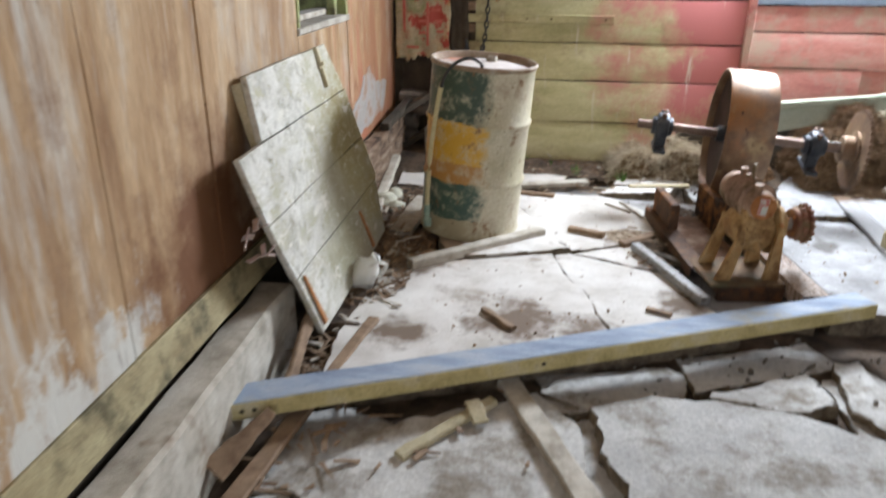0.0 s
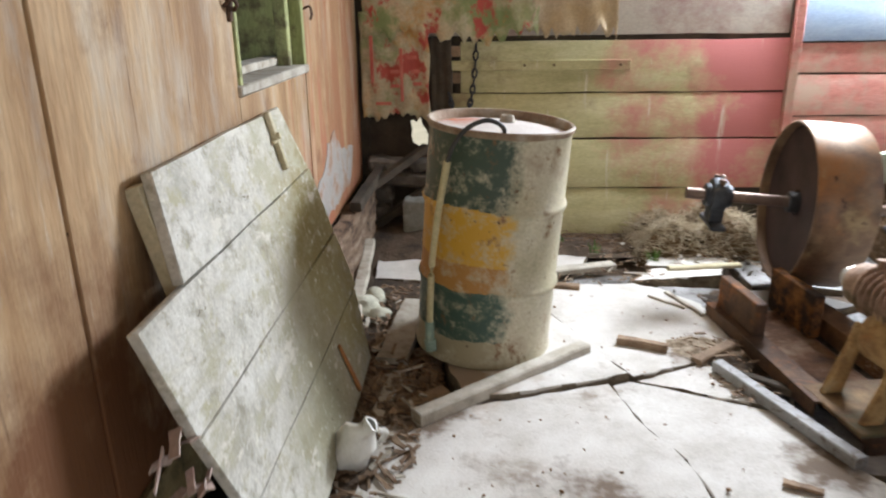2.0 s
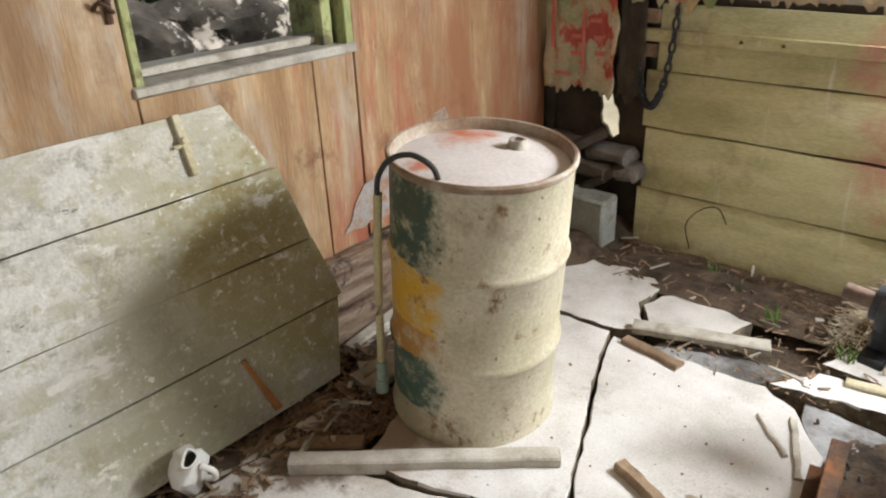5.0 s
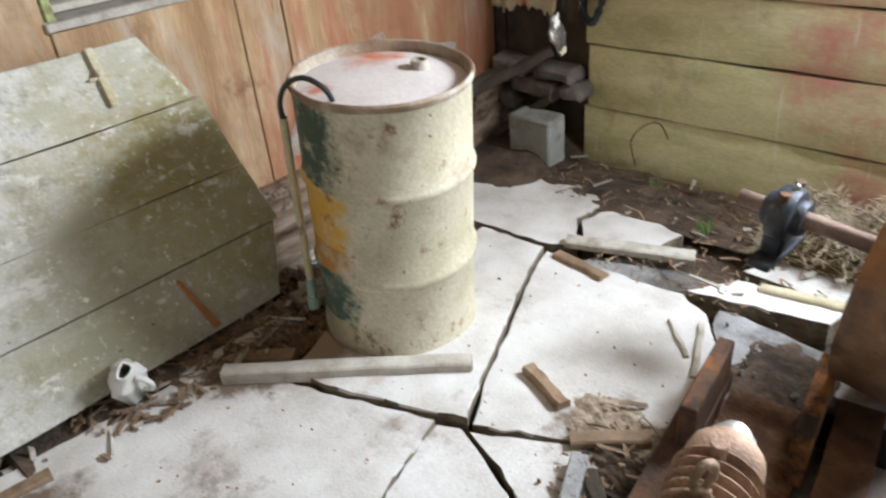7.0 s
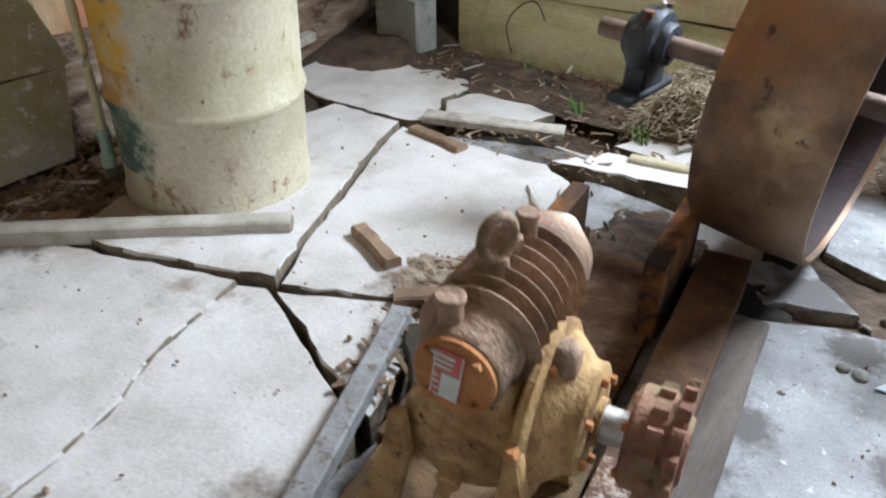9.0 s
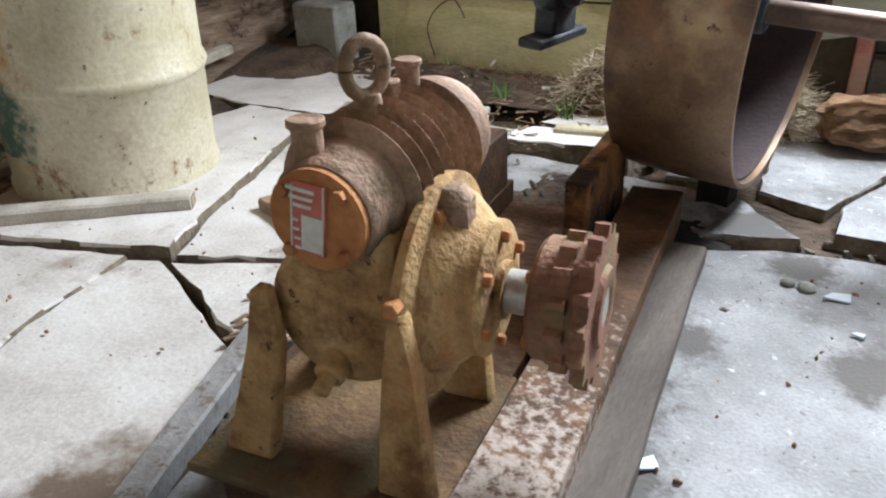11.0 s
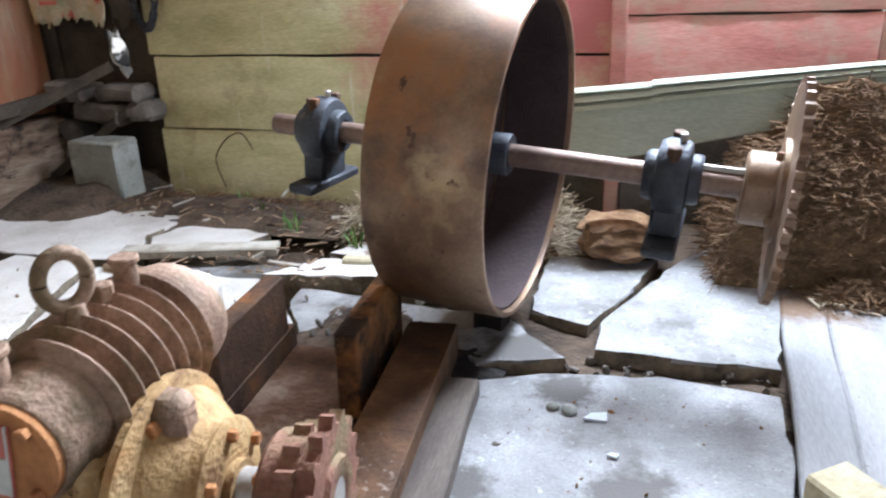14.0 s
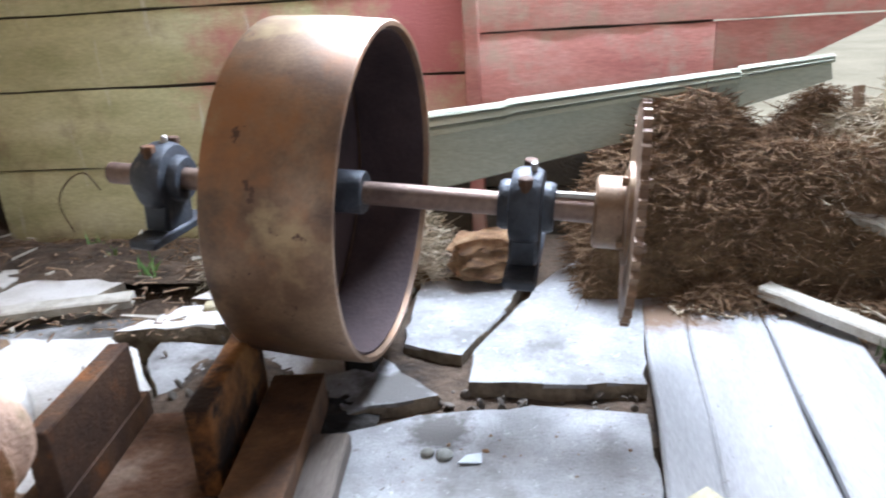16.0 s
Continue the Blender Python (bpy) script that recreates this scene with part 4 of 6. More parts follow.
lathe(bm, [(0, 0.012), (R - 0.012, 0.012), (R - 0.004, 0.0), (R + 0.006, 0.0), (R + 0.008, 0.012), (R, 0.024), *rib(0.305), *rib(0.625), (R, H - 0.03), (R + 0.004, H - 0.024)], seg=72)
for v in bm.verts:
    a = math.atan2(v.co.y, v.co.x)
    dent = 0.006 * noise.noise(Vector((math.cos(a) * 2, math.sin(a) * 2, v.co.z * 4)))
    v.co.x *= 1 + dent
    v.co.y *= 1 + dent
part("shell", bm, DRUMPAINT, drum, angle=50)
bm = bmesh.new()
lathe(bm, [(R + 0.003, H - 0.026), (R + 0.009, H - 0.018), (R + 0.010, H - 0.006), (R + 0.004, H), (R - 0.004, H - 0.002), (R - 0.008, H - 0.012), (R - 0.012, H - 0.04)], seg=72)
part("rim", bm, surface("rusty_rim", [(0.15, 0.075, 0.04), (0.28, 0.20, 0.13), (0.50, 0.46, 0.39)], 5, rough=0.7, bump=0.2), drum, "rusty rolled rim")
bm = bmesh.new()
lathe(bm, [(R - 0.010, H - 0.038), (R - 0.03, H - 0.034), (0.15, H - 0.028), (0, H - 0.026)], seg=72)
part("lid", bm, LID, drum, "pale dusty lid with a pink rust stain")
bm = bmesh.new()
lathe(bm, [(0.036, H - 0.032), (0.03, H - 0.018), (0.026, H - 0.002), (0.018, H - 0.002), (0.018, H - 0.012), (0, H - 0.012)], pose(0.05, 0.13, 0), 20)
part("bung", bm, surface("bung_grey", [(0.30, 0.26, 0.21), (0.42, 0.37, 0.3)], 15, rough=0.5), drum, "grey screwed bung")
bm = bmesh.new()
hose(bm, [(-0.02, -0.20, H - 0.04), (-0.03, -0.22, H + 0.01), (-0.09, -0.235, H + 0.035), (-0.16, -0.24, H + 0.005), (-0.205, -0.235, H - 0.06), (-0.222, -0.22, H - 0.13)], 0.0085)
part("filler_hose", bm, BLACKHOSE, drum, "black rubber hose bent over the rim")
bm = bmesh.new()
hose(bm, [(-0.220, -0.22, H - 0.12), (-0.240, -0.205, 0.62), (-0.252, -0.195, 0.40), (-0.248, -0.20, 0.16)], 0.0135)
part("hose", bm, HOSE, drum, "yellowed plastic hose hanging down the drum")
bm = bmesh.new()
rod(bm, (-0.248, -0.20, 0.17), (-0.244, -0.205, 0.09), 0.019, 0.017)
rod(bm, (-0.244, -0.205, 0.095), (-0.236, -0.215, 0.05), 0.024, 0.021)
part("hose_fitting", bm, surface("verdigris", [(0.22, 0.32, 0.26), (0.36, 0.42, 0.32)], 18, rough=0.6), drum, "green corroded hose fitting")

# ---- leaning panel of boards ----
# lower edge stands out from the wall, upper edge rests on it
panel = thing("board_panel", "whitewashed board panel leaning against the plywood wall", "panel")
PF, PB = 2.22, 3.56
LOW_X, LOW_Z, TOP_X, TOP_Z = -0.76, 0.03, -1.005, 1.045


def panel_frame():
    up = Vector((TOP_X - LOW_X, 0, TOP_Z - LOW_Z))
    n = up.length
    up.normalize()
    out = Vector((up.z, 0, -up.x))
    m = Matrix(((0, up.x, out.x, LOW_X), (1, up.y, out.y, 0), (0, up.z, out.z, LOW_Z), (0, 0, 0, 1)))
    return m, n


PM, PN = panel_frame()
strips = ((0.0, 0.28, 2.42, 3.60, 2.34, 3.68), (0.285, 0.53, 2.33, 3.70, 2.25, 3.64), (0.535, 0.80, 2.25, 3.64, 2.20, 3.58), (0.805, PN, 2.42, 3.56, 2.46, 3.44))
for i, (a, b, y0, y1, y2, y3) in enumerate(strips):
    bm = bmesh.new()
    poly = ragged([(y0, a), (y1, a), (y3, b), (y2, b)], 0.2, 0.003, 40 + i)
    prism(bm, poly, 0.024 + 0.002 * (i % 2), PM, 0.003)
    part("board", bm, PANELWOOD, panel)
for y, w, mat in ((2.48, 0.05, YELLOWWOOD), (3.30, 0.06, OLDWOOD)):
    bm = bmesh.new()
    prism(bm, [(y - w / 2, 0.04), (y + w / 2, 0.04), (y + w / 2 - 0.02, PN - 0.02), (y - w / 2 - 0.02, PN - 0.02)], -0.035, PM, 0.003)
    part("batten", bm, mat, panel)
bm = bmesh.new()
prism(bm, [(3.27, 0.86), (3.295, 0.86), (3.285, PN + 0.005), (3.26, PN + 0.005)], 0.018, PM @ Matrix.Translation((0, 0, 0.026)), 0.003)
rod(bm, PM @ Vector((3.275, 0.97, 0.03)), PM @ Vector((3.275, 0.97, 0.055)), 0.011, seg=10)
rod(bm, PM @ Vector((3.24, 0.955, 0.036)), PM @ Vector((3.31, 0.955, 0.036)), 0.006, seg=8)
part("latch", bm, YELLOWWOOD, panel, "small brass-coloured bolt latch")
bm = bmesh.new()
prism(bm, [(3.30, 0.02), (3.33, 0.02), (3.25, 0.24), (3.235, 0.24)], 0.008, PM @ Matrix.Translation((0, 0, 0.028)), 0.002)
part("hinge", bm, ORANGERUST, panel, "long rusty strap hinge")
bm = bmesh.new()
prism(bm, [(2.44, 0.03), (2.475, 0.03), (2.40, 0.27), (2.385, 0.27)], 0.008, PM @ Matrix.Translation((0, 0, 0.028)), 0.002)
part("hinge", bm, ORANGERUST, panel, "long rusty strap hinge")
rag = thing("rag", "torn pinkish rag caught behind the panel", "rag")
rnd = random.Random(5)
RAGMAT = surface("pinkish_rag", [(0.42, 0.34, 0.28), (0.55, 0.40, 0.36)], 20)
for k in range(9):
    p = PM @ Vector((2.26 + rnd.uniform(-0.05, 0.02), 0.55 + rnd.uniform(-0.14, 0.03), -0.01 + rnd.uniform(-0.03, 0.02)))
    bm = bmesh.new()
    board(bm, p, p + Vector((rnd.uniform(-0.03, 0.03), rnd.uniform(-0.08, 0.0), rnd.uniform(-0.05, 0.02))), 0.025, 0.004, rise=rnd.uniform(0, 90), seed=k, n=2)
    part("shred", bm, RAGMAT, rag)

# ---- tarpaulin and chain in the corner of the back wall ----
def drape(name, label, x0, x1, z0, z1, cols, rows, y, wave, mat, seed, hem=0.04):
    bm = bmesh.new()
    rnd = random.Random(seed)
    grid = []
    hems = [rnd.uniform(-hem, hem) for _ in range(cols + 1)]
    for i in range(cols + 1):
        col = []
        for j in range(rows + 1):
            u, w = i / cols, j / rows
            x = x0 + (x1 - x0) * u
            lowest = z0 + hems[i] + 0.5 * hem * math.sin(9 * u + seed)
            z = lowest + (z1 - lowest) * w
            yy = y - 0.012 - wave * (0.6 + 0.4 * math.sin(17 * u + 2 * w + seed)) * (1.1 - w * 0.5) - 0.045 * abs(noise.noise(Vector((x * 7 + z * 4, z * 5 - x * 3, seed)))) - 0.012 * noise.noise(Vector((x * 19, z * 15, seed)))
            col.append(bm.verts.new((x + 0.015 * noise.noise(Vector((z * 7, x * 3, seed))), yy, z)))
        grid.append(col)
    for i in range(cols):
        for j in range(rows):
            bm.faces.new((grid[i][j], grid[i + 1][j], grid[i + 1][j + 1], grid[i][j + 1]))
    ob = solid(name, bm, mat, label, name.split("_")[-1], angle=80)
    mod = ob.modifiers.new("thickness", "SOLIDIFY")
    mod.thickness = 0.003
    return ob


def cloth_print():
    m = surface("printed_cloth", [(0.34, 0.33, 0.17), (0.50, 0.46, 0.32), (0.56, 0.42, 0.26)], 5, rough=0.9, bump=0.2, fine=60)
    tint(m, (0.24, 0.30, 0.13), (0.50, 0.60), None, 2.6)
    tint(m, (0.52, 0.30, 0.10), (0.57, 0.66), None, 3.1, (1.3, 1, 1))
    tint(m, (0.47, 0.10, 0.08), (0.56, 0.605), None, 5.5, (1, 1, 0.6))
    return m


PRINT = cloth_print()
sack = drape("hanging_sack", "torn woven sack with faded red print hanging in the corner", -1.0, -0.60, 0.75, 1.34, 26, 22, BACK_Y - 0.02, 0.03, PRINT, 3, 0.02)
drape("tarpaulin", "crumpled printed tarpaulin nailed along the wall top", -0.98, 0.02, 1.20, 1.95, 36, 20, BACK_Y - 0.03, 0.035, PRINT, 5)
drape("tarpaulin", "crumpled beige tarpaulin nailed along the wall top", -0.02, 0.46, 1.22, 1.95, 24, 20, BACK_Y - 0.03, 0.03,
      surface("beige_cloth", [(0.44, 0.32, 0.17), (0.54, 0.46, 0.34)], 4, rough=0.9, bump=0.2), 8)
# red lettering bars on the sack, drawn as plain strips
for i, (x, z, w, h) in enumerate(((-0.93, 0.95, 0.02, 0.26), (-0.87, 0.82, 0.09, 0.018), (-0.80, 0.92, 0.05, 0.02), (-0.80, 1.0, 0.05, 0.02), (-0.76, 0.84, 0.018, 0.3), (-0.67, 0.93, 0.05, 0.02), (-0.68, 1.0, 0.05, 0.02), (-0.70, 1.08, 0.06, 0.018))):
    bm = bmesh.new()
    span(bm, (x - w / 2, BACK_Y - 0.094, z), (x + w / 2, BACK_Y - 0.088, z + h), 0.001)
    part("print", bm, REDCLOTH, sack)

chain = thing("chain", "dark iron chain hanging in a loop on the wall", "chain", pose(-0.38, BACK_Y - 0.05, 1.2))
for k in range(22):
    bm = bmesh.new()
    a = 2.35 * k / 21
    hose(bm, [(0.013 * math.cos(u), 0.0, 0.026 * math.sin(u)) for u in (0.0, 0.9, 1.8, 2.7, 3.6, 4.5, 5.4, 6.28)], 0.0065, 6)
    slope = math.degrees(math.atan2(-0.09 * math.sin(a), -0.48 * math.cos(a)))
    bmesh.ops.transform(bm, matrix=pose(-0.04 + 0.09 * math.cos(a), 0, -0.48 * math.sin(a), 0, slope, 0) @ Matrix.Rotation(radians(90 * (k % 2)), 4, "Z"), verts=bm.verts)
    part("link", bm, BLACKIRON, chain)
drape("dark_rag", "dark greasy rag hanging beside the sack", -0.60, -0.47, 0.74, 1.2, 10, 16, BACK_Y - 0.01, 0.02, DARK, 12, 0.03)

# grey block and junk in the dark corner
bm = bmesh.new()
span(bm, (-0.76, 5.10, 0.0), (-0.51, 5.25, 0.28), 0.012)
solid("concrete_block", bm, GREYBLOCK, "grey cracked concrete block in the dark corner", "block")
for k, (x0, y0, z0, x1, y1, z1, w, t) in enumerate(((-0.95, 4.6, 0.36, -0.9, 5.28, 0.42, 0.06, 0.05), (-0.93, 5.2, 0.08, -0.5, 5.3, 0.40, 0.07, 0.04), (-0.97, 5.0, 0.34, -0.62, 5.3, 0.55, 0.06, 0.04))):
    bm = bmesh.new()
    board(bm, (x0, y0, z0), (x1, y1, z1), w, t, seed=k)
    solid("broken_timber", bm, DARK, "dark broken timber in the corner", "timber", group="broken timbers")

# ---- gear motor on its base ----
MOTOR = pose(1.084, 3.253, 0.0, 0, 0, 9)
motor = thing("gear_motor", "rusted ribbed electric gear motor on cast legs", "motor", MOTOR)
AX = 0.415


def turned(profile, y0=0.0, x=0.0, z=AX, seg=40):
    """A profile (radius, y) turned about a line that runs back through the motor."""
    bm = bmesh.new()
    return lathe(bm, profile, Matrix.Translation((x, y0, z)) @ Matrix.Rotation(radians(-90), 4, "X"), seg)


bm = turned([(0, -0.085), (0.060, -0.085), (0.064, -0.078), (0.066, -0.05), (0.070, -0.045), (0.070, 0.16), (0.074, 0.165), (0.080, 0.175), (0.080, 0.215), (0.076, 0.235), (0.066, 0.25), (0.05, 0.255), (0, 0.256)])
part("motor_body", bm, MOTORRUST, motor)
for k in range(7):
    y = -0.025 + 0.030 * k
    bm = turned([(0.062, y), (0.086, y + 0.002), (0.091, y + 0.005), (0.089, y + 0.009), (0.062, y + 0.013)])
    part("cooling_fin", bm, MOTORRUST, motor)
bm = turned([(0.0, 0.25), (0.045, 0.25), (0.048, 0.26), (0.048, 0.285), (0.042, 0.292), (0.034, 0.292), (0.034, 0.31), (0, 0.31)])
part("end_cap", bm, STEEL, motor, "pale dusty end cap")
bm = turned([(0, -0.098), (0.054, -0.098), (0.058, -0.094), (0.058, -0.082), (0, -0.082)])
cover = part("cover_plate", bm, ORANGERUST, motor, "orange rusted round cover")
for a in (45, 135, 225, 315):
    bm = bmesh.new()
    x, z = 0.048 * math.cos(radians(a)), AX + 0.048 * math.sin(radians(a))
    rod(bm, (x, -0.107, z), (x, -0.095, z), 0.008, seg=6)
    part("bolt", bm, ORANGERUST, cover)
bm = bmesh.new()
box(bm, (0.042, 0.003, 0.082), pose(-0.006, -0.1, AX + 0.004, 0, 8, 0), 0.001)
plate = part("name_plate", bm, REDPLATE, cover, "red and pale maker's plate")
bm = bmesh.new()
box(bm, (0.026, 0.003, 0.042), pose(-0.002, -0.102, AX - 0.012, 0, 8, 0), 0.0005)
for k in range(3):
    box(bm, (0.034 - 0.006 * k, 0.003, 0.004), pose(-0.01, -0.102, AX + 0.038 - 0.009 * k, 0, 8, 0), 0)
for k in range(4):
    box(bm, (0.008, 0.003, 0.003), pose(-0.021, -0.102, AX + 0.004 - 0.011 * k, 0, 8, 0), 0)
for s in (-1, 1):
    box(bm, (0.0015, 0.003, 0.08), pose(-0.006 + s * 0.019, -0.102, AX + 0.004, 0, 8, 0), 0)
ob = part("plate_field", bm, PALEPLATE, cover, "pale printed fields and bars")
bm = bmesh.new()
rod(bm, (-0.022, -0.060, AX + 0.055), (-0.022, -0.060, AX + 0.092), 0.017)
rod(bm, (-0.022, -0.060, AX + 0.09), (-0.022, -0.060, AX + 0.10), 0.021)
part("oil_cap", bm, MOTORRUST, motor)
bm = bmesh.new()
rod(bm, (0.0, 0.045, AX + 0.07), (0.0, 0.045, AX + 0.10), 0.014, 0.011)
hose(bm, [(-0.006 + 0.013 * math.cos(a), 0.045 + 0.022 * math.cos(a), AX + 0.128 + 0.031 * math.sin(a)) for a in (math.pi * 2 * k / 14 - 1.57 for k in range(15))], 0.0085, 10)
part("lifting_eye", bm, MOTORRUST, motor, "worn iron lifting eye")
bm = bmesh.new()
rod(bm, (-0.004, 0.10, AX + 0.08), (-0.004, 0.10, AX + 0.102), 0.014, seg=6)
part("bolt", bm, MOTORRUST, motor)
bm = bmesh.new()
rod(bm, (-0.004, 0.15, AX + 0.075), (-0.004, 0.15, AX + 0.112), 0.015)
rod(bm, (-0.004, 0.15, AX + 0.108), (-0.004, 0.15, AX + 0.117), 0.0185)
part("oil_cap", bm, MOTORRUST, motor)

# gear case: a round case under the motor with its output flange to the side
GZ = 0.285
bm = turned([(0, -0.084), (0.078, -0.082), (0.092, -0.070), (0.097, -0.05), (0.097, 0.09), (0.088, 0.10), (0, 0.10)], z=GZ)
span(bm, (-0.070, -0.074, GZ - 0.02), (0.070, 0.085, AX - 0.02), 0.014)
part("gear_case", bm, CASTRUST, motor, "ochre rusted gear case")
bm = bmesh.new()
lathe(bm, [(0, 0.0), (0.118, 0.0), (0.112, 0.012), (0.098, 0.028), (0.086, 0.040), (0.084, 0.046), (0.084, 0.058), (0.078, 0.062), (0.036, 0.064), (0.036, 0.074), (0, 0.074)],
      Matrix.Translation((0.094, 0.04, GZ + 0.005)) @ Matrix.Rotation(radians(90), 4, "Y"), 40)
flange = part("output_flange", bm, CASTRUST, motor)
for k in range(6):
    a = 2 * math.pi * k / 6 + 0.4
    bm = bmesh.new()
    y, z = 0.04 + 0.068 * math.cos(a), GZ + 0.005 + 0.068 * math.sin(a)
    rod(bm, (0.154, y, z), (0.166, y, z), 0.008, seg=6)
    part("bolt", bm, ORANGERUST, flange)
bm = bmesh.new()
span(bm, (0.075, -0.002, AX - 0.065), (0.128, 0.052, AX + 0.008), 0.014)
part("boss", bm, MOTORRUST, motor)
bm = bmesh.new()
rod(bm, (0.098, -0.014, AX - 0.020), (0.098, 0.002, AX - 0.020), 0.011, seg=6)
part("bolt", bm, ORANGERUST, motor)
# upright cast disc on the side of the case, with its back rib
bm = bmesh.new()
lathe(bm, [(0, 0), (0.132, 0.0), (0.138, 0.004), (0.138, 0.014), (0.132, 0.018), (0, 0.018)], Matrix.Translation((0.080, 0.028, 0.292)) @ Matrix.Rotation(radians(90), 4, "Y"), 48)
part("case_disc", bm, CASTRUST, motor)
bm = bmesh.new()
rod(bm, (0.089, -0.118, 0.335), (0.089, -0.098, 0.335), 0.010, seg=6)
part("bolt", bm, ORANGERUST, motor)
bm = bmesh.new()
rod(bm, (-0.005, -0.105, GZ - 0.065), (-0.005, -0.07, GZ - 0.055), 0.019)
rod(bm, (-0.005, -0.125, GZ - 0.073), (-0.005, -0.100, GZ - 0.064), 0.012, seg=6)
part("drain_plug", bm, CASTRUST, motor)
# four tapering cast legs and the foot plate
for x, xt, y in ((-0.142, -0.084, -0.113), (0.086, 0.090, -0.113), (-0.142, -0.084, 0.12), (0.086, 0.090, 0.12)):
    bm = bmesh.new()
    prism(bm, [(x - 0.038, 0.062), (x + 0.038, 0.062), (xt + 0.020, 0.25), (xt + 0.012, 0.325), (xt - 0.010, 0.325), (xt - 0.018, 0.25)], -0.026 if y < 0 else 0.026,
          Matrix.Translation((0, y, 0)) @ Matrix.Rotation(radians(90), 4, "X"), 0.005)
    part("leg", bm, CASTRUST, motor)
# rust colour also darkened for the shaded hollow between the legs
bm = bmesh.new()
span(bm, (-0.212, -0.156, 0.047), (0.140, 0.17, 0.063), 0.004)
part("foot_plate", bm, surface("flaking_plate_rust", [(0.05, 0.028, 0.014), (0.13, 0.075, 0.035), (0.24, 0.15, 0.07)], 9, rough=0.85, bump=0.5, fine=110, stain=(0.11, 0.10, 0.055), stain_scale=6, stain_cut=(0.50, 0.66)), motor, "rusted flat foot plate")
bm = bmesh.new()
rod(bm, (0.160, 0.04, GZ + 0.005), (0.282, 0.04, GZ + 0.005), 0.027, seg=24)
part("output_shaft", bm, STEEL, motor, "dull steel output shaft")


def toothed(bm, r, teeth, depth, width, m, hole=0.0):
    """A sprocket outline drawn out along z of m."""
    pts = []
    for k in range(teeth):
        for f, rr in ((0.0, r - depth), (0.22, r - depth), (0.40, r), (0.60, r), (0.78, r - depth)):
            a = 2 * math.pi * (k + f) / teeth
            pts.append((rr * math.cos(a), rr * math.sin(a)))
    return prism(bm, pts, width, m)


SIDE = Matrix.Rotation(radians(90), 4, "Y")
bm = bmesh.new()
toothed(bm, 0.097, 16, 0.013, 0.016, Matrix.Translation((0.262, 0.04, GZ + 0.005)) @ SIDE)
toothed(bm, 0.084, 14, 0.009, 0.020, Matrix.Translation((0.232, 0.04, GZ + 0.005)) @ SIDE)
lathe(bm, [(0, 0.0), (0.068, 0.0), (0.074, 0.006), (0.074, 0.058), (0, 0.058)], Matrix.Translation((0.206, 0.04, GZ + 0.005)) @ SIDE, 28)
lathe(bm, [(0, 0.0), (0.050, 0.0), (0.046, 0.006), (0.026, 0.006), (0.022, 0.003), (0, 0.003)], Matrix.Translation((0.278, 0.04, GZ + 0.005)) @ SIDE, 24)
gear = part("chain_sprocket", bm, SPROCKETRUST, motor, "small rusted double sprocket")
for k in range(4):
    bm = bmesh.new()
    a = k * 1.57 + 0.6
    rod(bm, (0.198, 0.04 + 0.055 * math.cos(a), GZ + 0.055 * math.sin(a)), (0.21, 0.04 + 0.055 * math.cos(a), GZ + 0.055 * math.sin(a)), 0.008, seg=6)
    part("bolt", bm, ORANGERUST, gear)

SCALEDRUST = surface("scaled_orange_rust", [(0.05, 0.025, 0.012), (0.20, 0.085, 0.025), (0.36, 0.16, 0.045)], 12, rough=0.9, bump=0.6, fine=90, stain=(0.03, 0.018, 0.012), stain_scale=8, stain_cut=(0.50, 0.60))
# base frame of the motor: channel rails, cross pieces and upright blocks
base = thing("motor_base", "rusty channel-iron base frame under the motor", "base frame", pose(1.05, 3.6, 0.0, 0, 0, 7))


def channel(p0, p1, w, h, mat, parent, name, label="", lip=0.006):
    """A channel on its side edges: flat top with lips turned down."""
    bm = bmesh.new()
    a, b = w / 2, w / 2 - lip
    prism(bm, [(-a, 0), (-a, h), (a, h), (a, 0), (b, 0), (b, h - lip), (-b, h - lip), (-b, 0)], p1[1] - p0[1], Matrix(((1, 0, 0, p0[0]), (0, 0, 1, p0[1]), (0, 1, 0, 0), (0, 0, 0, 1))), 0.0015)
    return part(name, bm, mat, parent, label)


channel((0.195, -0.66), (0.195, 0.58), 0.115, 0.085, RAILPAINT, base, "rail", "channel rail with chipped pink paint")
channel((-0.20, -0.30), (-0.20, 0.58), 0.09, 0.06, RUST, base, "rail", "rusty channel rail")
bm = bmesh.new()
span(bm, (-0.17, -0.50, -0.03), (0.135, -0.47, 0.046), 0.004)
part("cross_piece", bm, RUST, base)
bm = bmesh.new()
span(bm, (-0.15, -0.20, -0.03), (0.135, -0.16, 0.046), 0.004)
part("cross_piece", bm, RUST, base)
bm = bmesh.new()
span(bm, (-0.15, -0.48, -0.02), (0.095, 0.56, 0.012), 0.002)
part("base_sheet", bm, surface("rusty_sheet", [(0.04, 0.02, 0.011), (0.11, 0.052, 0.024), (0.24, 0.17, 0.12)], 7, rough=0.9, bump=0.5, fine=70), base, "rust-covered sheet between rails")
for x, y0, y1, z in ((-0.183, 0.21, 0.55, 0.20), (0.088, 0.26, 0.61, 0.205)):
    bm = bmesh.new()
    span(bm, (x - 0.024, y0, 0.012), (x + 0.024, y1, z), 0.004)
    part("upright_plate", bm, RUST if x < 0 else SCALEDRUST, base, "thick rusty upright plate")
bm = bmesh.new()
board(bm, (1.40, 3.0, -0.03), (1.282, 4.04, -0.03), 0.085, 0.07, wear=0.003, seed=3, n=8)
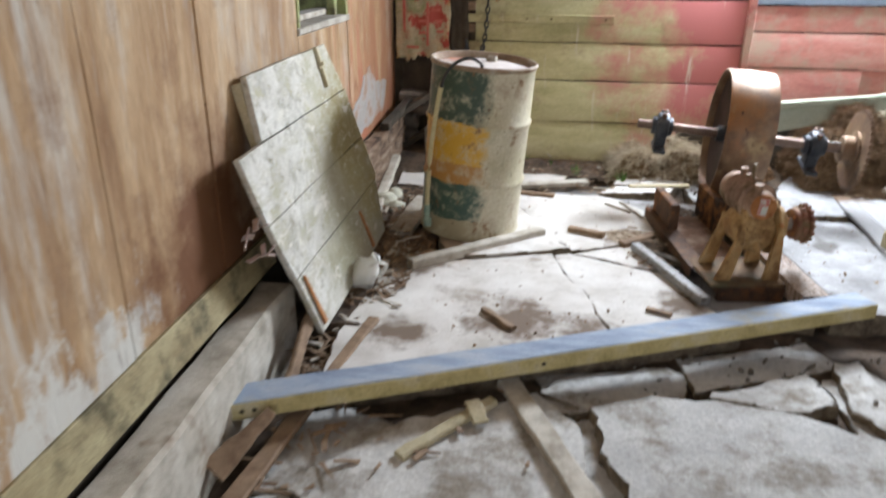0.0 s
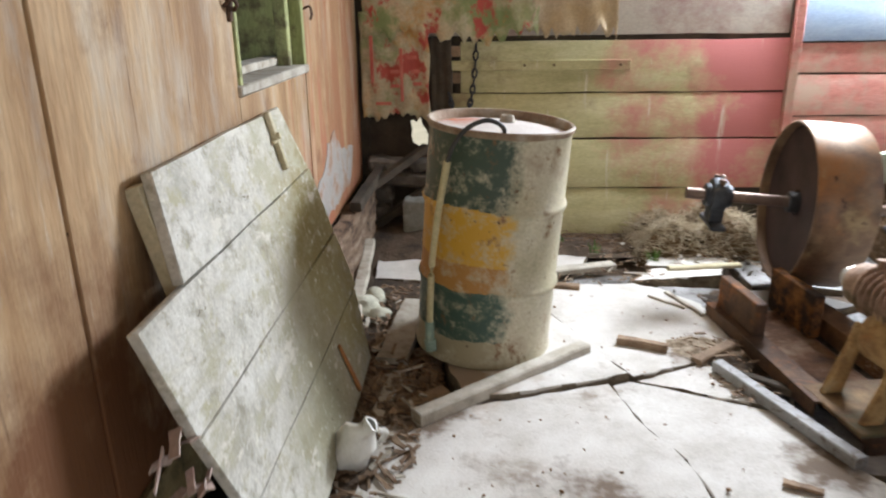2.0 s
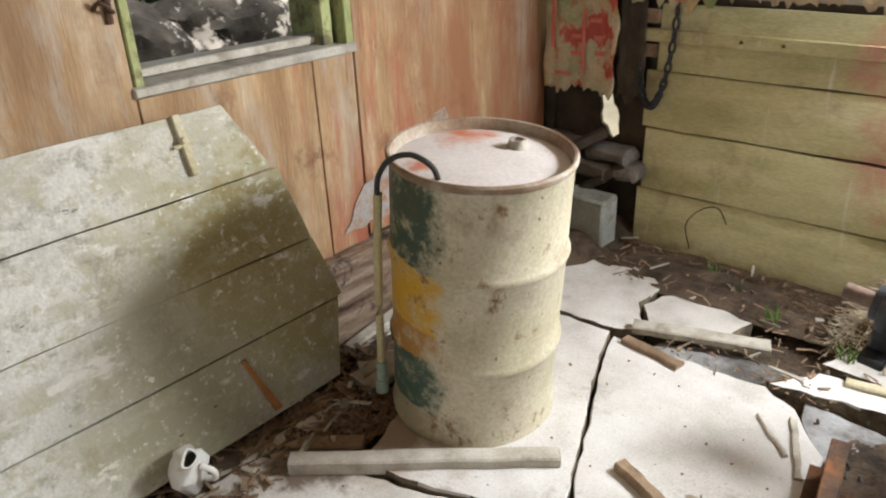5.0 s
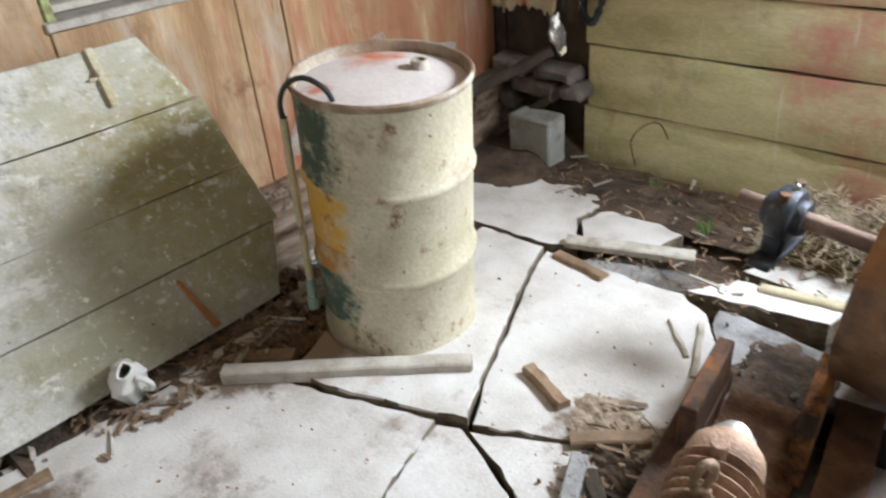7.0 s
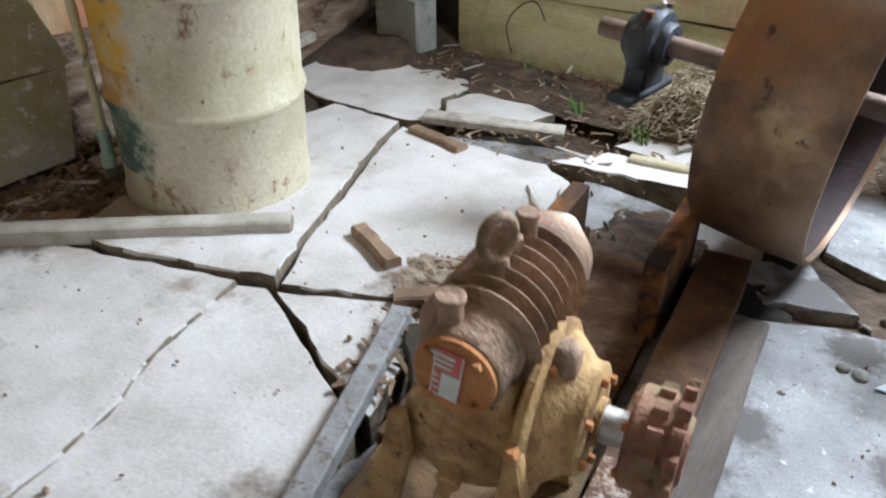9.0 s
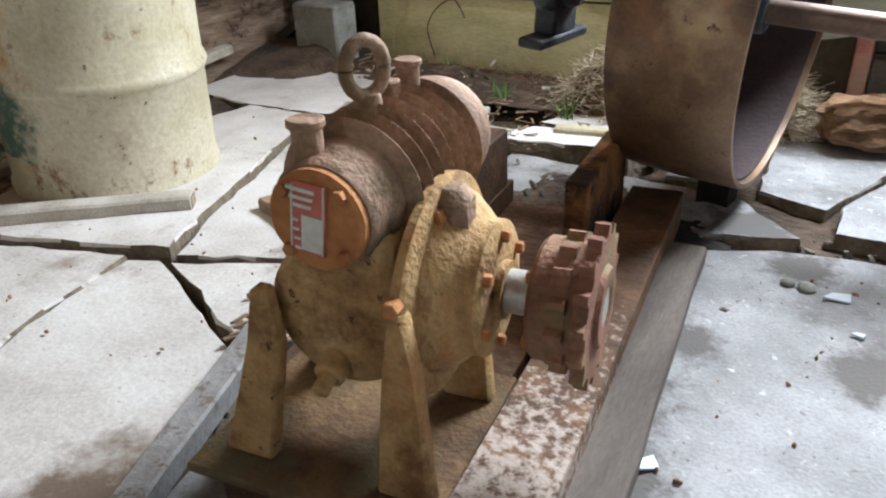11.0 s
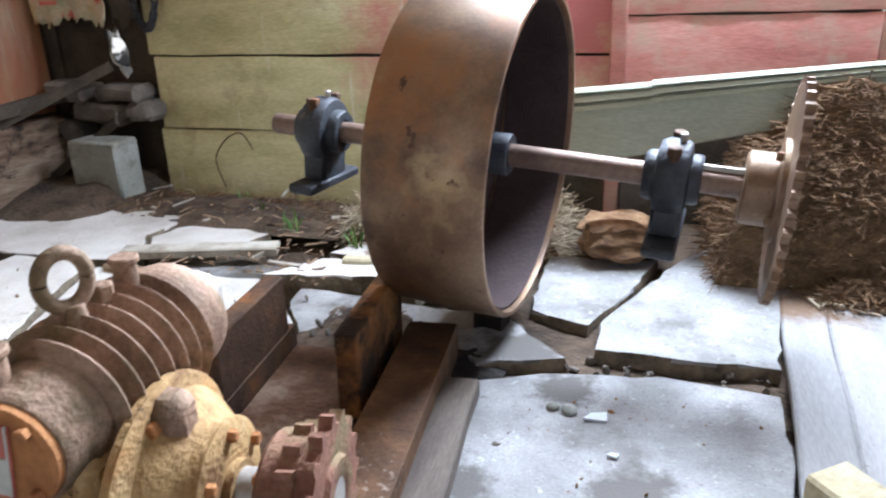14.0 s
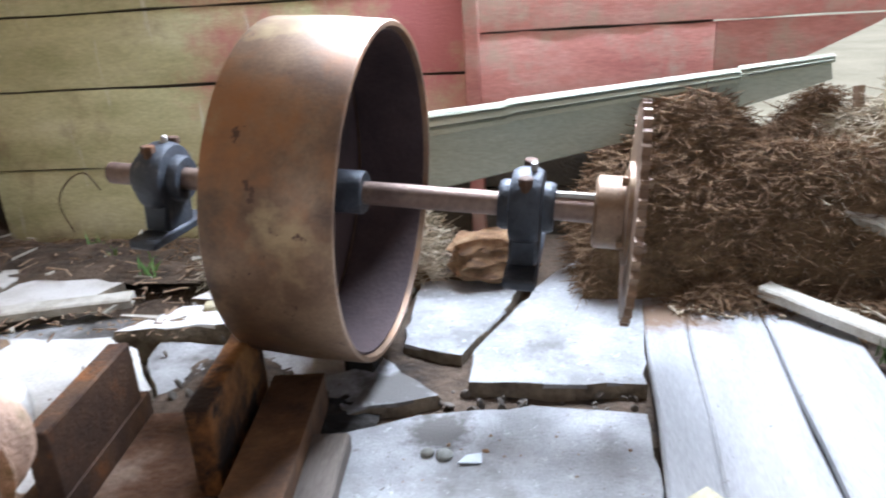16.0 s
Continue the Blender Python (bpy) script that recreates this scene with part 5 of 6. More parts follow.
solid("flat_plank", bm, surface("dark_grey_plank", [(0.07, 0.055, 0.045), (0.16, 0.13, 0.105)], 6, (3, 0.5, 2), bump=0.3), "flat grey plank beside the motor base", "plank")
bm = bmesh.new()
board(bm, (0.865, 2.98, 0.0), (0.625, 3.61, 0.0), 0.048, 0.04, wear=0.002, seed=6, n=8)
solid("painted_bar", bm, WHITERAIL, "square bar with chipped white paint lying by the motor", "bar")

# added block under the pulley, blackened for the shade in the gap
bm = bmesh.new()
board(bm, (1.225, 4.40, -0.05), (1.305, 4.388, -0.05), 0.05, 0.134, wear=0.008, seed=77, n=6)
solid("added_pulley_block", bm, surface("under_pulley_shade", [(0.012, 0.010, 0.009), (0.03, 0.025, 0.02)], 8, rough=1, bump=0.5), "added block under the pulley, blackened for shade", "timber")

# dark iron of the web, also the painted shade inside the rim
WEBSHADE = surface("dark_web_and_rim_shade", [(0.045, 0.03, 0.03), (0.09, 0.06, 0.058)], 5, rough=0.7, metal=0.3, bump=0.2)
# ---- belt pulley with its shaft, bearings and sprocket ----
PC = Vector((1.262, 4.375, 0.462))
YAW, DIP = radians(-4.4), radians(4.5)
PU = Vector((math.cos(DIP) * math.cos(YAW), math.cos(DIP) * math.sin(YAW), -math.sin(DIP)))
PSIDE = Vector((0, 0, 1)).cross(PU).normalized()
PUP = PU.cross(PSIDE)
SHAFT = Matrix.Translation(PC) @ Matrix(((PSIDE.x, PUP.x, PU.x, 0), (PSIDE.y, PUP.y, PU.y, 0), (PSIDE.z, PUP.z, PU.z, 0), (0, 0, 0, 1)))
pulley = thing("belt_pulley", "large rusted flat-belt pulley on its iron shaft", "pulley", SHAFT)
PR, PW = 0.378, 0.130
bm = bmesh.new()
lathe(bm, [(PR - 0.013, -PW), (PR - 0.003, -PW), (PR, -PW + 0.004), (PR + 0.004, 0), (PR, PW - 0.004), (PR - 0.003, PW), (PR - 0.013, PW), (PR - 0.015, PW - 0.01), (PR - 0.013, 0), (PR - 0.015, -PW + 0.01), (PR - 0.013, -PW)], seg=112)
bmesh.ops.translate(bm, vec=(0, 0, -0.009), verts=bm.verts)
part("rim", bm, PULLEYRUST, pulley, angle=50)
# dark inner shell puts the shade inside the rim into colour
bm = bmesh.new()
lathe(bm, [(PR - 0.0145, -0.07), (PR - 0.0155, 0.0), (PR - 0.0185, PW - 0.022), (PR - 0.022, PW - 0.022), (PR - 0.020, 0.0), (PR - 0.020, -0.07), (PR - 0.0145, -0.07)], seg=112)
part("rim_inner_shade", bm, WEBSHADE, pulley, "inside of the rim, darkened for shade", angle=50)
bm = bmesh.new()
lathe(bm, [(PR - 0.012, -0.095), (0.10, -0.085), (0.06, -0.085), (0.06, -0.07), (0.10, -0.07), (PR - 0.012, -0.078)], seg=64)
part("web", bm, WEBSHADE, pulley, "dark iron web plate")
bm = bmesh.new()
lathe(bm, [(0.027, -0.125), (0.046, -0.125), (0.050, -0.12), (0.050, 0.055), (0.046, 0.06), (0.027, 0.06)], seg=32)
part("hub", bm, BLACKIRON, pulley, "dark iron hub")
bm = bmesh.new()
rod(bm, (0, 0, -0.59), (0, 0, 0.65), 0.0265, seg=24)
part("shaft", bm, surface("shaft_brown", [(0.15, 0.10, 0.08), (0.26, 0.185, 0.14)], 9, rough=0.5, metal=0.5, bump=0.15), pulley, "brown iron shaft")


def bearing(s, turn):
    """A pillow block on the shaft at s, turned about it."""
    m = Matrix.Translation((0, 0, s)) @ Matrix.Rotation(radians(turn), 4, "Z") @ Matrix.Diagonal((1.15, 1.15, 1.15, 1))
    bm = bmesh.new()
    lathe(bm, [(0.027, -0.052), (0.044, -0.052), (0.048, -0.045), (0.048, -0.032), (0.068, -0.028), (0.074, -0.015), (0.074, 0.015), (0.068, 0.028), (0.048, 0.032), (0.048, 0.045), (0.044, 0.052), (0.027, 0.052)], m, 32)
    box(bm, (0.10, 0.085, 0.056), m @ Matrix.Translation((0, -0.065, 0)), 0.008)
    body = part("bearing_housing", bm, BLACKIRON, pulley, "black cast pillow block")
    bm = bmesh.new()
    box(bm, (0.215, 0.022, 0.062), m @ Matrix.Translation((0, -0.115, 0)), 0.006)
    part("bearing_foot", bm, BLACKIRON, body)
    for x in (-0.045, 0.045):
        bm = bmesh.new()
        rod(bm, m @ Vector((x, 0.03, 0)), m @ Vector((x, 0.072, 0)), 0.012, seg=8)
        rod(bm, m @ Vector((x, 0.060, 0)), m @ Vector((x, 0.076, 0)), 0.0165, seg=6)
        part("bolt", bm, RUST, body)
    bm = bmesh.new()
    rod(bm, m @ Vector((0, 0.06, 0.01)), m @ Vector((0, 0.088, 0.01)), 0.008, seg=8)
    part("grease_nipple", bm, STEEL, body)


bearing(-0.445, 0)
bearing(0.428, 8)
bm = bmesh.new()
toothed(bm, 0.238, 40, 0.017, 0.016, Matrix.Translation((0, 0, 0.645)))
sprocket = part("chain_wheel", bm, PULLEYRUST, pulley, "large rusted chain sprocket")
bm = bmesh.new()
lathe(bm, [(0.026, 0.57), (0.072, 0.57), (0.078, 0.576), (0.078, 0.63), (0.11, 0.635), (0.11, 0.668), (0.026, 0.668)], seg=32)
part("sprocket_hub", bm, PULLEYRUST, sprocket)
for k in range(4):
    bm = bmesh.new()
    a = 1.57 * k + 0.5
    rod(bm, (0.093 * math.cos(a), 0.093 * math.sin(a), 0.62), (0.093 * math.cos(a), 0.093 * math.sin(a), 0.68), 0.010, seg=6)
    part("bolt", bm, PULLEYRUST, sprocket)
bm = bmesh.new()
box(bm, (0.014, 0.012, 0.09), Matrix.Translation((0, 0.031, 0.53)), 0.002)
part("key", bm, STEEL, pulley, "steel shaft key")

# ---- foreground beam and loose timber ----
bm = bmesh.new()
board(bm, (-0.93, 1.885, 0.02), (1.505, 2.925, 0.055), 0.125, 0.055, wear=0.004, seed=9, n=16)
beam = solid("foreground_beam", bm, BEAMWOOD, "long blue-grey painted beam lying across the floor", "beam")
bm = bmesh.new()
d = Vector((2.435, 1.04, 0.035)).normalized()
nrm = Vector((d.y, -d.x, 0))
p0 = Vector((-0.93, 1.885, 0.018)) + nrm * 0.0695
board(bm, p0, p0 + d * 2.64, 0.006, 0.059, wear=0.0005, n=8)
part("edge", bm, BEAMEDGE, beam, "worn yellow edge of the beam")
for s in (0.06, 0.10, 1.14):
    bm = bmesh.new()
    q = p0 + d * s + Vector((0, 0, 0.03)) + nrm * 0.001
    rod(bm, q, q + nrm * 0.004, 0.009, seg=10)
    part("nail_hole", bm, DARK, beam)


def stick(p0, p1, w, t, mat, label, seed=0, name="plank", rise=0.0, taper=0.0, category="plank"):
    bm = bmesh.new()
    board(bm, p0, p1, w, t, rise, 0.004, seed, 8, taper)
    return solid(name, bm, mat, label, category, group="loose timber")


stick((0.02, 2.28, -0.045), (0.30, 1.62, -0.03), 0.085, 0.025, OLDWOOD, "short grey board under the beam", 1)
stick((-0.31, 1.80, -0.045), (-0.03, 2.13, -0.03), 0.05, 0.02, YELLOWWOOD, "yellowed lath under the beam", 2, "lath")
stick((-0.76, 1.52, -0.05), (-0.58, 2.62, 0.0), 0.07, 0.02, BROWNWOOD, "brown board lying by the wall", 3, taper=0.3)
stick((-0.79, 2.03, -0.06), (-0.80, 2.42, 0.10), 0.05, 0.02, BROWNWOOD, "dark board leaning under the panel", 4, rise=60)
stick((-0.86, 1.62, -0.02), (-0.74, 1.84, 0.06), 0.09, 0.015, BROWNWOOD, "splintered brown wood scrap", 5, "wood_scrap", rise=30, taper=0.6, category="scrap")
stick((-0.10, 2.08, 0.0), (-0.06, 2.0, -0.03), 0.055, 0.012, YELLOWWOOD, "yellow wood scrap under the beam", 6, "wood_scrap", category="scrap")
stick((-0.52, 3.188, 0.0), (0.125, 3.735, 0.0), 0.060, 0.05, OLDWOOD, "squared grey timber in front of the drum", 7, "timber")
drum_timber = bpy.data.objects["timber"]
ENDGRAIN = surface("cracked_end_grain", [(0.22, 0.17, 0.11), (0.36, 0.29, 0.20)], 30, (1, 1, 6), rough=0.95, bump=0.5)
for end, way in (((-0.52, 3.188, 0.0), -1), ((0.125, 3.735, 0.0), 1)):
    run = Vector((0.645, 0.547, 0)).normalized() * way
    bm = bmesh.new()
    board(bm, Vector(end) + run * 0.0005 + Vector((0, 0, 0.006)), Vector(end) + run * 0.003 + Vector((0, 0, 0.006)), 0.048, 0.038, wear=0.002, seed=70, n=1)
    part("end_grain", bm, ENDGRAIN, drum_timber, "darker cracked end grain")
stick((-0.70, 3.02, -0.02), (-0.62, 3.55, -0.01), 0.06, 0.02, OLDWOOD, "grey lath lying in wood chips", 8, "lath")
stick((-0.76, 2.98, -0.03), (-0.80, 3.66, 0.0), 0.05, 0.03, DARK, "dark batten along the panel's foot", 9, "lath")
stick((-0.86, 3.75, 0.0), (-0.92, 4.85, 0.10), 0.06, 0.035, OLDWOOD, "pale grey plank lying along the rotten sill", 10)
stick((-0.66, 3.62, 0.0), (-0.60, 4.16, 0.03), 0.13, 0.03, OLDWOOD, "short wide grey board beside the drum", 11)
stick((-0.66, 3.25, -0.02), (-0.43, 3.42, -0.01), 0.06, 0.02, BROWNWOOD, "brown board end in wood chips", 12, "lath")
stick((0.28, 3.84, 0.0), (0.47, 3.76, 0.0), 0.045, 0.03, BROWNWOOD, "short brown stick on the concrete", 13, "stick")
stick((0.62, 4.40, 0.0), (0.72, 4.12, 0.0), 0.022, 0.012, OLDWOOD, "thin grey twig-like stick", 14, "stick")
stick((0.52, 4.35, 0.0), (0.66, 4.20, 0.0), 0.018, 0.012, OLDWOOD, "thin grey twig-like stick", 15, "stick")
stick((-0.05, 4.49, 0.0), (0.20, 4.45, 0.0), 0.05, 0.02, BROWNWOOD, "brown bark-like board piece", 16, "stick")
stick((-0.06, 4.575, 0.012), (0.42, 4.765, 0.0), 0.075, 0.03, OLDWOOD, "grey rotten plank on the broken floor", 17)
stick((0.56, 3.66, -0.01), (0.74, 3.80, 0.0), 0.05, 0.03, BROWNWOOD, "dark brown stick in the dirt", 18, "stick")
stick((0.66, 3.60, -0.02), (0.86, 3.40, 0.0), 0.045, 0.03, DARK, "dark stick beside the motor", 19, "stick")
stick((0.70, 4.70, 0.01), (1.10, 4.76, 0.01), 0.045, 0.02, YELLOWWOOD, "pale lath near the straw", 20, "lath")
stick((0.60, 2.9, 0.0), (0.70, 2.85, 0.0), 0.03, 0.012, BROWNWOOD, "small brown wood scrap", 21, "wood_scrap", category="scrap")
stick((-0.12, 2.78, 0.0), (0.02, 2.62, 0.0), 0.035, 0.02, BROWNWOOD, "small brown board piece on the slab", 22, "wood_scrap", category="scrap")

# planks on the floor by the hay
PLANKWOOD = surface("pale_floor_plank", [(0.27, 0.265, 0.26), (0.40, 0.39, 0.385)], 3, (3, 0.4, 2), bump=0.2, stain=(0.34, 0.26, 0.18), stain_scale=4, stain_cut=(0.6, 0.75), vary=0.06)
# brown patch on the planks near the chain wheel
blot(PLANKWOOD, (0.16, 0.10, 0.06), (2.03, 4.62, 0), 0.22, (0.72, 0.95), 9)
tint(PLANKWOOD, (0.13, 0.10, 0.08), (0.66, 0.70), None, 34)
for i, (xa, xb, yb, w) in enumerate(((1.915, 2.055, 4.90, 0.104), (2.066, 2.195, 4.80, 0.190), (2.275, 2.395, 4.74, 0.200))):
    stick((xa, 2.95, 0.004), (xb, yb, 0.006 - 0.003 * i), w, 0.024, PLANKWOOD, "pale worn floor plank beside the hay", 30 + i, "floor_plank")
stick((1.95, 3.80, 0.03), (2.20, 3.50, 0.03), 0.09, 0.085, YELLOWWOOD, "sawn pale timber offcut on the planks", 34, "offcut")
stick((2.42, 5.0, 0.36), (2.98, 4.62, 0.22), 0.09, 0.05, OLDWOOD, "pale grey beam sticking out of the hay", 35, "beam", rise=15)
stick((2.44, 4.90, 0.27), (2.95, 4.48, 0.10), 0.05, 0.03, OLDWOOD, "thin pale beam sticking out of the hay", 36, "beam", rise=15)
stick((2.62, 5.0, 0.30), (2.60, 5.05, 0.55), 0.03, 0.02, BROWNWOOD, "thin upright stake in the hay", 37, "stake")
stick((2.30, 4.70, 0.06), (2.75, 4.20, 0.02), 0.06, 0.03, OLDWOOD, "grey plank at the edge of the hay", 38, "plank")

# ---- slanting length of siding ----
siding = thing("siding_strip", "long grey-green vinyl siding strip leaning in the hay", "siding")
for name, x0, x1, dz in (("profile", 1.25, 1.63, 0.0), ("profile", 1.61, 2.30, 0.006), ("profile", 2.28, 2.54, 0.012)):
    bm = bmesh.new()
    prof = [(0.0, -0.26), (-0.02, -0.25), (0.0, -0.075), (-0.028, -0.070), (-0.022, -0.055), (-0.006, -0.045), (-0.028, -0.040), (-0.022, -0.025), (-0.006, -0.016), (-0.024, -0.010), (-0.018, 0.0), (0.006, 0.004), (0.014, -0.26)]
    rings = []
    for x in (x0, (x0 + x1) / 2, x1):
        t = (x - 1.2) / 1.4
        rings.append([bm.verts.new((x, 4.97 + 0.13 * t + py * 1.2 - dz * 0.5, 0.515 + 0.115 * t + pz * (1.0 - 0.56 * t - 0.22 * t ** 3) + dz)) for py, pz in prof])
    for a, b in zip(rings, rings[1:]):
        for i in range(len(prof)):
            bm.faces.new((a[i], a[(i + 1) % len(prof)], b[(i + 1) % len(prof)], b[i]))
    bm.faces.new(rings[0][::-1]), bm.faces.new(rings[-1])
    part(name, bm, SIDING, siding, angle=25)

# ---- hay, straw and weeds ----
def mound(name, label, cx, cy, rx, ry, h, mat, seed, z0=-0.08):
    bm = bmesh.new()
    bmesh.ops.create_grid(bm, x_segments=44, y_segments=44, size=1)
    for v in bm.verts:
        u, w = v.co.x, v.co.y
        q = max(0.0, 1 - max(abs(u), abs(w)) ** 3)
        top = h * q ** 0.6 * (0.8 + 0.5 * noise.noise(Vector((u * 2.2, w * 2.2, seed)))) + 0.03 * noise.noise(Vector((u * 9, w * 9, seed)))
        v.co = Vector((cx + u * rx, cy + w * ry, z0 + top))
    return solid(name, bm, mat, label, "hay", "stuff", angle=80), (cx, cy, rx, ry, h, seed, z0)


def strands(name, label, field, count, length, mat, seed, r=0.0018, lift=0.03):
    cx, cy, rx, ry, h, sd, z0 = field
    rnd = random.Random(seed)
    verts, faces = [], []
    for k in range(count):
        u, w = rnd.uniform(-0.98, 0.98), rnd.uniform(-0.98, 0.98)
        q = max(0.0, 1 - max(abs(u), abs(w)) ** 3)
        z = z0 + h * q ** 0.6 * (0.8 + 0.5 * noise.noise(Vector((u * 2.2, w * 2.2, sd)))) + 0.03 * noise.noise(Vector((u * 9, w * 9, sd)))
        c = Vector((cx + u * rx, cy + w * ry, z + rnd.uniform(-0.005, lift)))
        a, e = rnd.uniform(0, 6.28), rnd.gauss(0, 0.35)
        d = Vector((math.cos(a) * math.cos(e), math.sin(a) * math.cos(e), math.sin(e)))
        n = length * rnd.uniform(0.4, 1.3)
        bend = Vector((rnd.gauss(0, 0.15), rnd.gauss(0, 0.15), rnd.gauss(-0.1, 0.15))) * n
        q1 = d.to_track_quat("Z", "Y").to_matrix()
        i = len(verts)
        for t in (-0.5, 0.0, 0.5):
            p = c + d * n * t + bend * (t * t)
            for b in (0, 2.09, 4.19):
                verts.append(p + q1 @ Vector((r * math.cos(b), r * math.sin(b), 0)))
        for s in (0, 3):
            for b in range(3):
                faces.append((i + s + b, i + s + (b + 1) % 3, i + s + 3 + (b + 1) % 3, i + s + 3 + b))
    me = bpy.data.meshes.new(name)
    me.from_pydata(verts, [], faces)
    me.materials.append(mat)
    return tagged(new(name, me), label, "hay", "", "stuff")


_, f = mound("hay_pile", "dark brown heap of old hay", 2.31, 5.06, 0.50, 0.33, 0.62, HAYBASE, 1.0)
strands("hay", "loose brown hay stalks on the heap", f, 17000, 0.12, HAY, 61, 0.0012)
_, f = mound("hay_pile", "low spread of brown hay on the floor", 2.46, 4.88, 0.44, 0.28, 0.16, HAYBASE, 2.0)
strands("hay", "loose reddish-brown hay stalks on the floor", f, 8000, 0.13, HAY, 62, 0.0012)
_, f = mound("hay_pile", "sunlit pale hay by the outside gap", 2.78, 5.10, 0.42, 0.32, 0.64, HAYBASE, 4.0)
strands("hay", "pale sunlit hay stalks", f, 5000, 0.13, PALEHAY, 66, 0.0012)
_, f = mound("straw_clump", "dark matted straw against the painted boards", 0.98, 5.12, 0.40, 0.20, 0.30, HAYBASE, 3.0)
strands("straw", "pale grey straw hanging over a dark clump", f, 4200, 0.15, PALEHAY, 63, 0.0015)
_, f = mound("leaf_litter", "thin brown litter along the wall foot", 0.1, 5.17, 0.95, 0.16, 0.03, DIRT, 5.0, -0.01)
strands("litter", "fine dry brown stalks along the wall foot", f, 1800, 0.07, HAY, 64, 0.0014, 0.012)
_, f = mound("wood_chips", "brown wood chips between drum and wall", -0.68, 3.6, 0.22, 0.72, 0.05, CHIPS, 6.0, -0.05)
strands("chip_splinters", "brown splinters on the wood chips", f, 2600, 0.045, BROWNWOOD, 65, 0.004, 0.012)
bm = bmesh.new()
lathe(bm, [(0, 0), (0.13, 0.0), (0.145, 0.02), (0.125, 0.035), (0.135, 0.05), (0.11, 0.06), (0.115, 0.08), (0.08, 0.088), (0.05, 0.10), (0, 0.105)], pose(1.55, 4.98, 0.03), 40)
for v in bm.verts:
    v.co += Vector((0.04 * noise.noise(v.co * 9) + 0.02 * noise.noise(v.co * 31), 0.04 * noise.noise(v.co * 11) + 0.02 * noise.noise(v.co * 37), 0.03 * noise.noise(v.co * 13)))
solid("rotten_wood_lump", bm, surface("rotten_orange_wood", [(0.10, 0.055, 0.03), (0.27, 0.155, 0.075), (0.38, 0.25, 0.14)], 18, (1, 1, 3), bump=0.9), "crumbling orange-brown rotten wood lump", "wood lump")

rnd = random.Random(71)
for gx, gy in ((0.18, 5.10), (0.36, 4.98), (0.02, 5.2), (0.66, 4.86), (2.52, 4.45)):
    weed = thing("weed", "small green weed sprouting at the wall foot", "weed", pose(gx, gy, 0.0), "weeds")
    for k in range(9):
        bm = bmesh.new()
        a, n = rnd.uniform(0, 6.28), rnd.uniform(0.04, 0.10)
        s = Vector((math.cos(a), math.sin(a), 0)) * 0.004
        p = Vector((rnd.uniform(-0.03, 0.03), rnd.uniform(-0.03, 0.03), 0))
        tip = p + Vector((rnd.uniform(-0.04, 0.04), rnd.uniform(-0.04, 0.04), n))
        mid = p.lerp(tip, 0.5) + Vector((0, 0, n * 0.15))
        vs = [bm.verts.new(c) for c in (p - s, p + s, mid + s, mid - s, tip)]
        bm.faces.new((vs[0], vs[1], vs[2], vs[3])), bm.faces.new((vs[3], vs[2], vs[4]))
        part("leaf", bm, GREEN, weed)

# ---- stones of the old footing in the dark corner ----
CORNERSTONE = surface("dark_footing_stone", [(0.07, 0.06, 0.05), (0.15, 0.13, 0.11), (0.22, 0.20, 0.17)], 6, rough=0.95, bump=0.6, fine=50, vary=0.2)
rnd = random.Random(44)
for k, (x, z, w, h) in enumerate(((-0.93, 0.05, 0.16, 0.11), (-0.72, 0.37, 0.28, 0.09), (-0.93, 0.17, 0.15, 0.10), (-0.92, 0.28, 0.17, 0.10), (-0.50, 0.38, 0.14, 0.08), (-0.88, 0.46, 0.22, 0.08), (-0.60, 0.455, 0.24, 0.07))):
    bm = bmesh.new()
    box(bm, (w, 0.15, h), bevel=0.02)
    bmesh.ops.subdivide_edges(bm, edges=bm.edges[:], cuts=2, use_grid_fill=True)
    for v in bm.verts:
        v.co += Vector((0.02 * noise.noise(v.co * 13 + Vector((k, 0, 0))), 0.025 * noise.noise(v.co * 15 + Vector((0, k, 0))), 0.014 * noise.noise(v.co * 16 + Vector((0, 0, k)))))
    solid("footing_stone", bm, CORNERSTONE, "dark rough footing stone in the broken corner", "stone", m=pose(x, 5.33, z, 0, rnd.uniform(-4, 4), rnd.uniform(-6, 6)), group="footing stones", angle=35)

# ---- dirt heaps and splinters on the broken floor ----
def heap(name, label, cx, cy, rx, ry, h, mat, seed, z0=0.0):
    """A low loose heap with a ragged foot that sinks below its base."""
    bm = bmesh.new()
    bmesh.ops.create_grid(bm, x_segments=40, y_segments=40, size=1)
    for v in bm.verts:
        u, w = v.co.x, v.co.y
        r = math.hypot(u, w) * (1 + 0.35 * noise.noise(Vector((u * 2, w * 2, seed))))
        v.co = Vector((cx + u * rx, cy + w * ry, z0 - 0.012 + (h + 0.012) * max(0.0, 1 - r) ** 0.8 * (0.85 + 0.5 * noise.noise(Vector((u * 5, w * 5, seed)))) + 0.004 * noise.noise(Vector((u * 23, w * 23, seed)))))
    return solid(name, bm, mat, label, "dirt", "stuff", angle=80)


LOOSEDIRT = surface("loose_brown_dirt", [(0.16, 0.115, 0.075), (0.30, 0.235, 0.165), (0.42, 0.35, 0.27)], 16, rough=1, bump=0.8, fine=80)
heap("dirt_heap", "low heap of brown dirt on the slab", 0.61, 3.80, 0.19, 0.13, 0.030, LOOSEDIRT, 1.0)
heap("dirt_heap", "loose dark dirt by the painted bar", 0.70, 3.68, 0.15, 0.10, 0.032, DIRT, 2.0, -0.01)
heap("dirt_heap", "brown dirt spread along the wall foot", 0.0, 5.12, 0.62, 0.20, 0.055, DIRT, 4.0, 0.012)
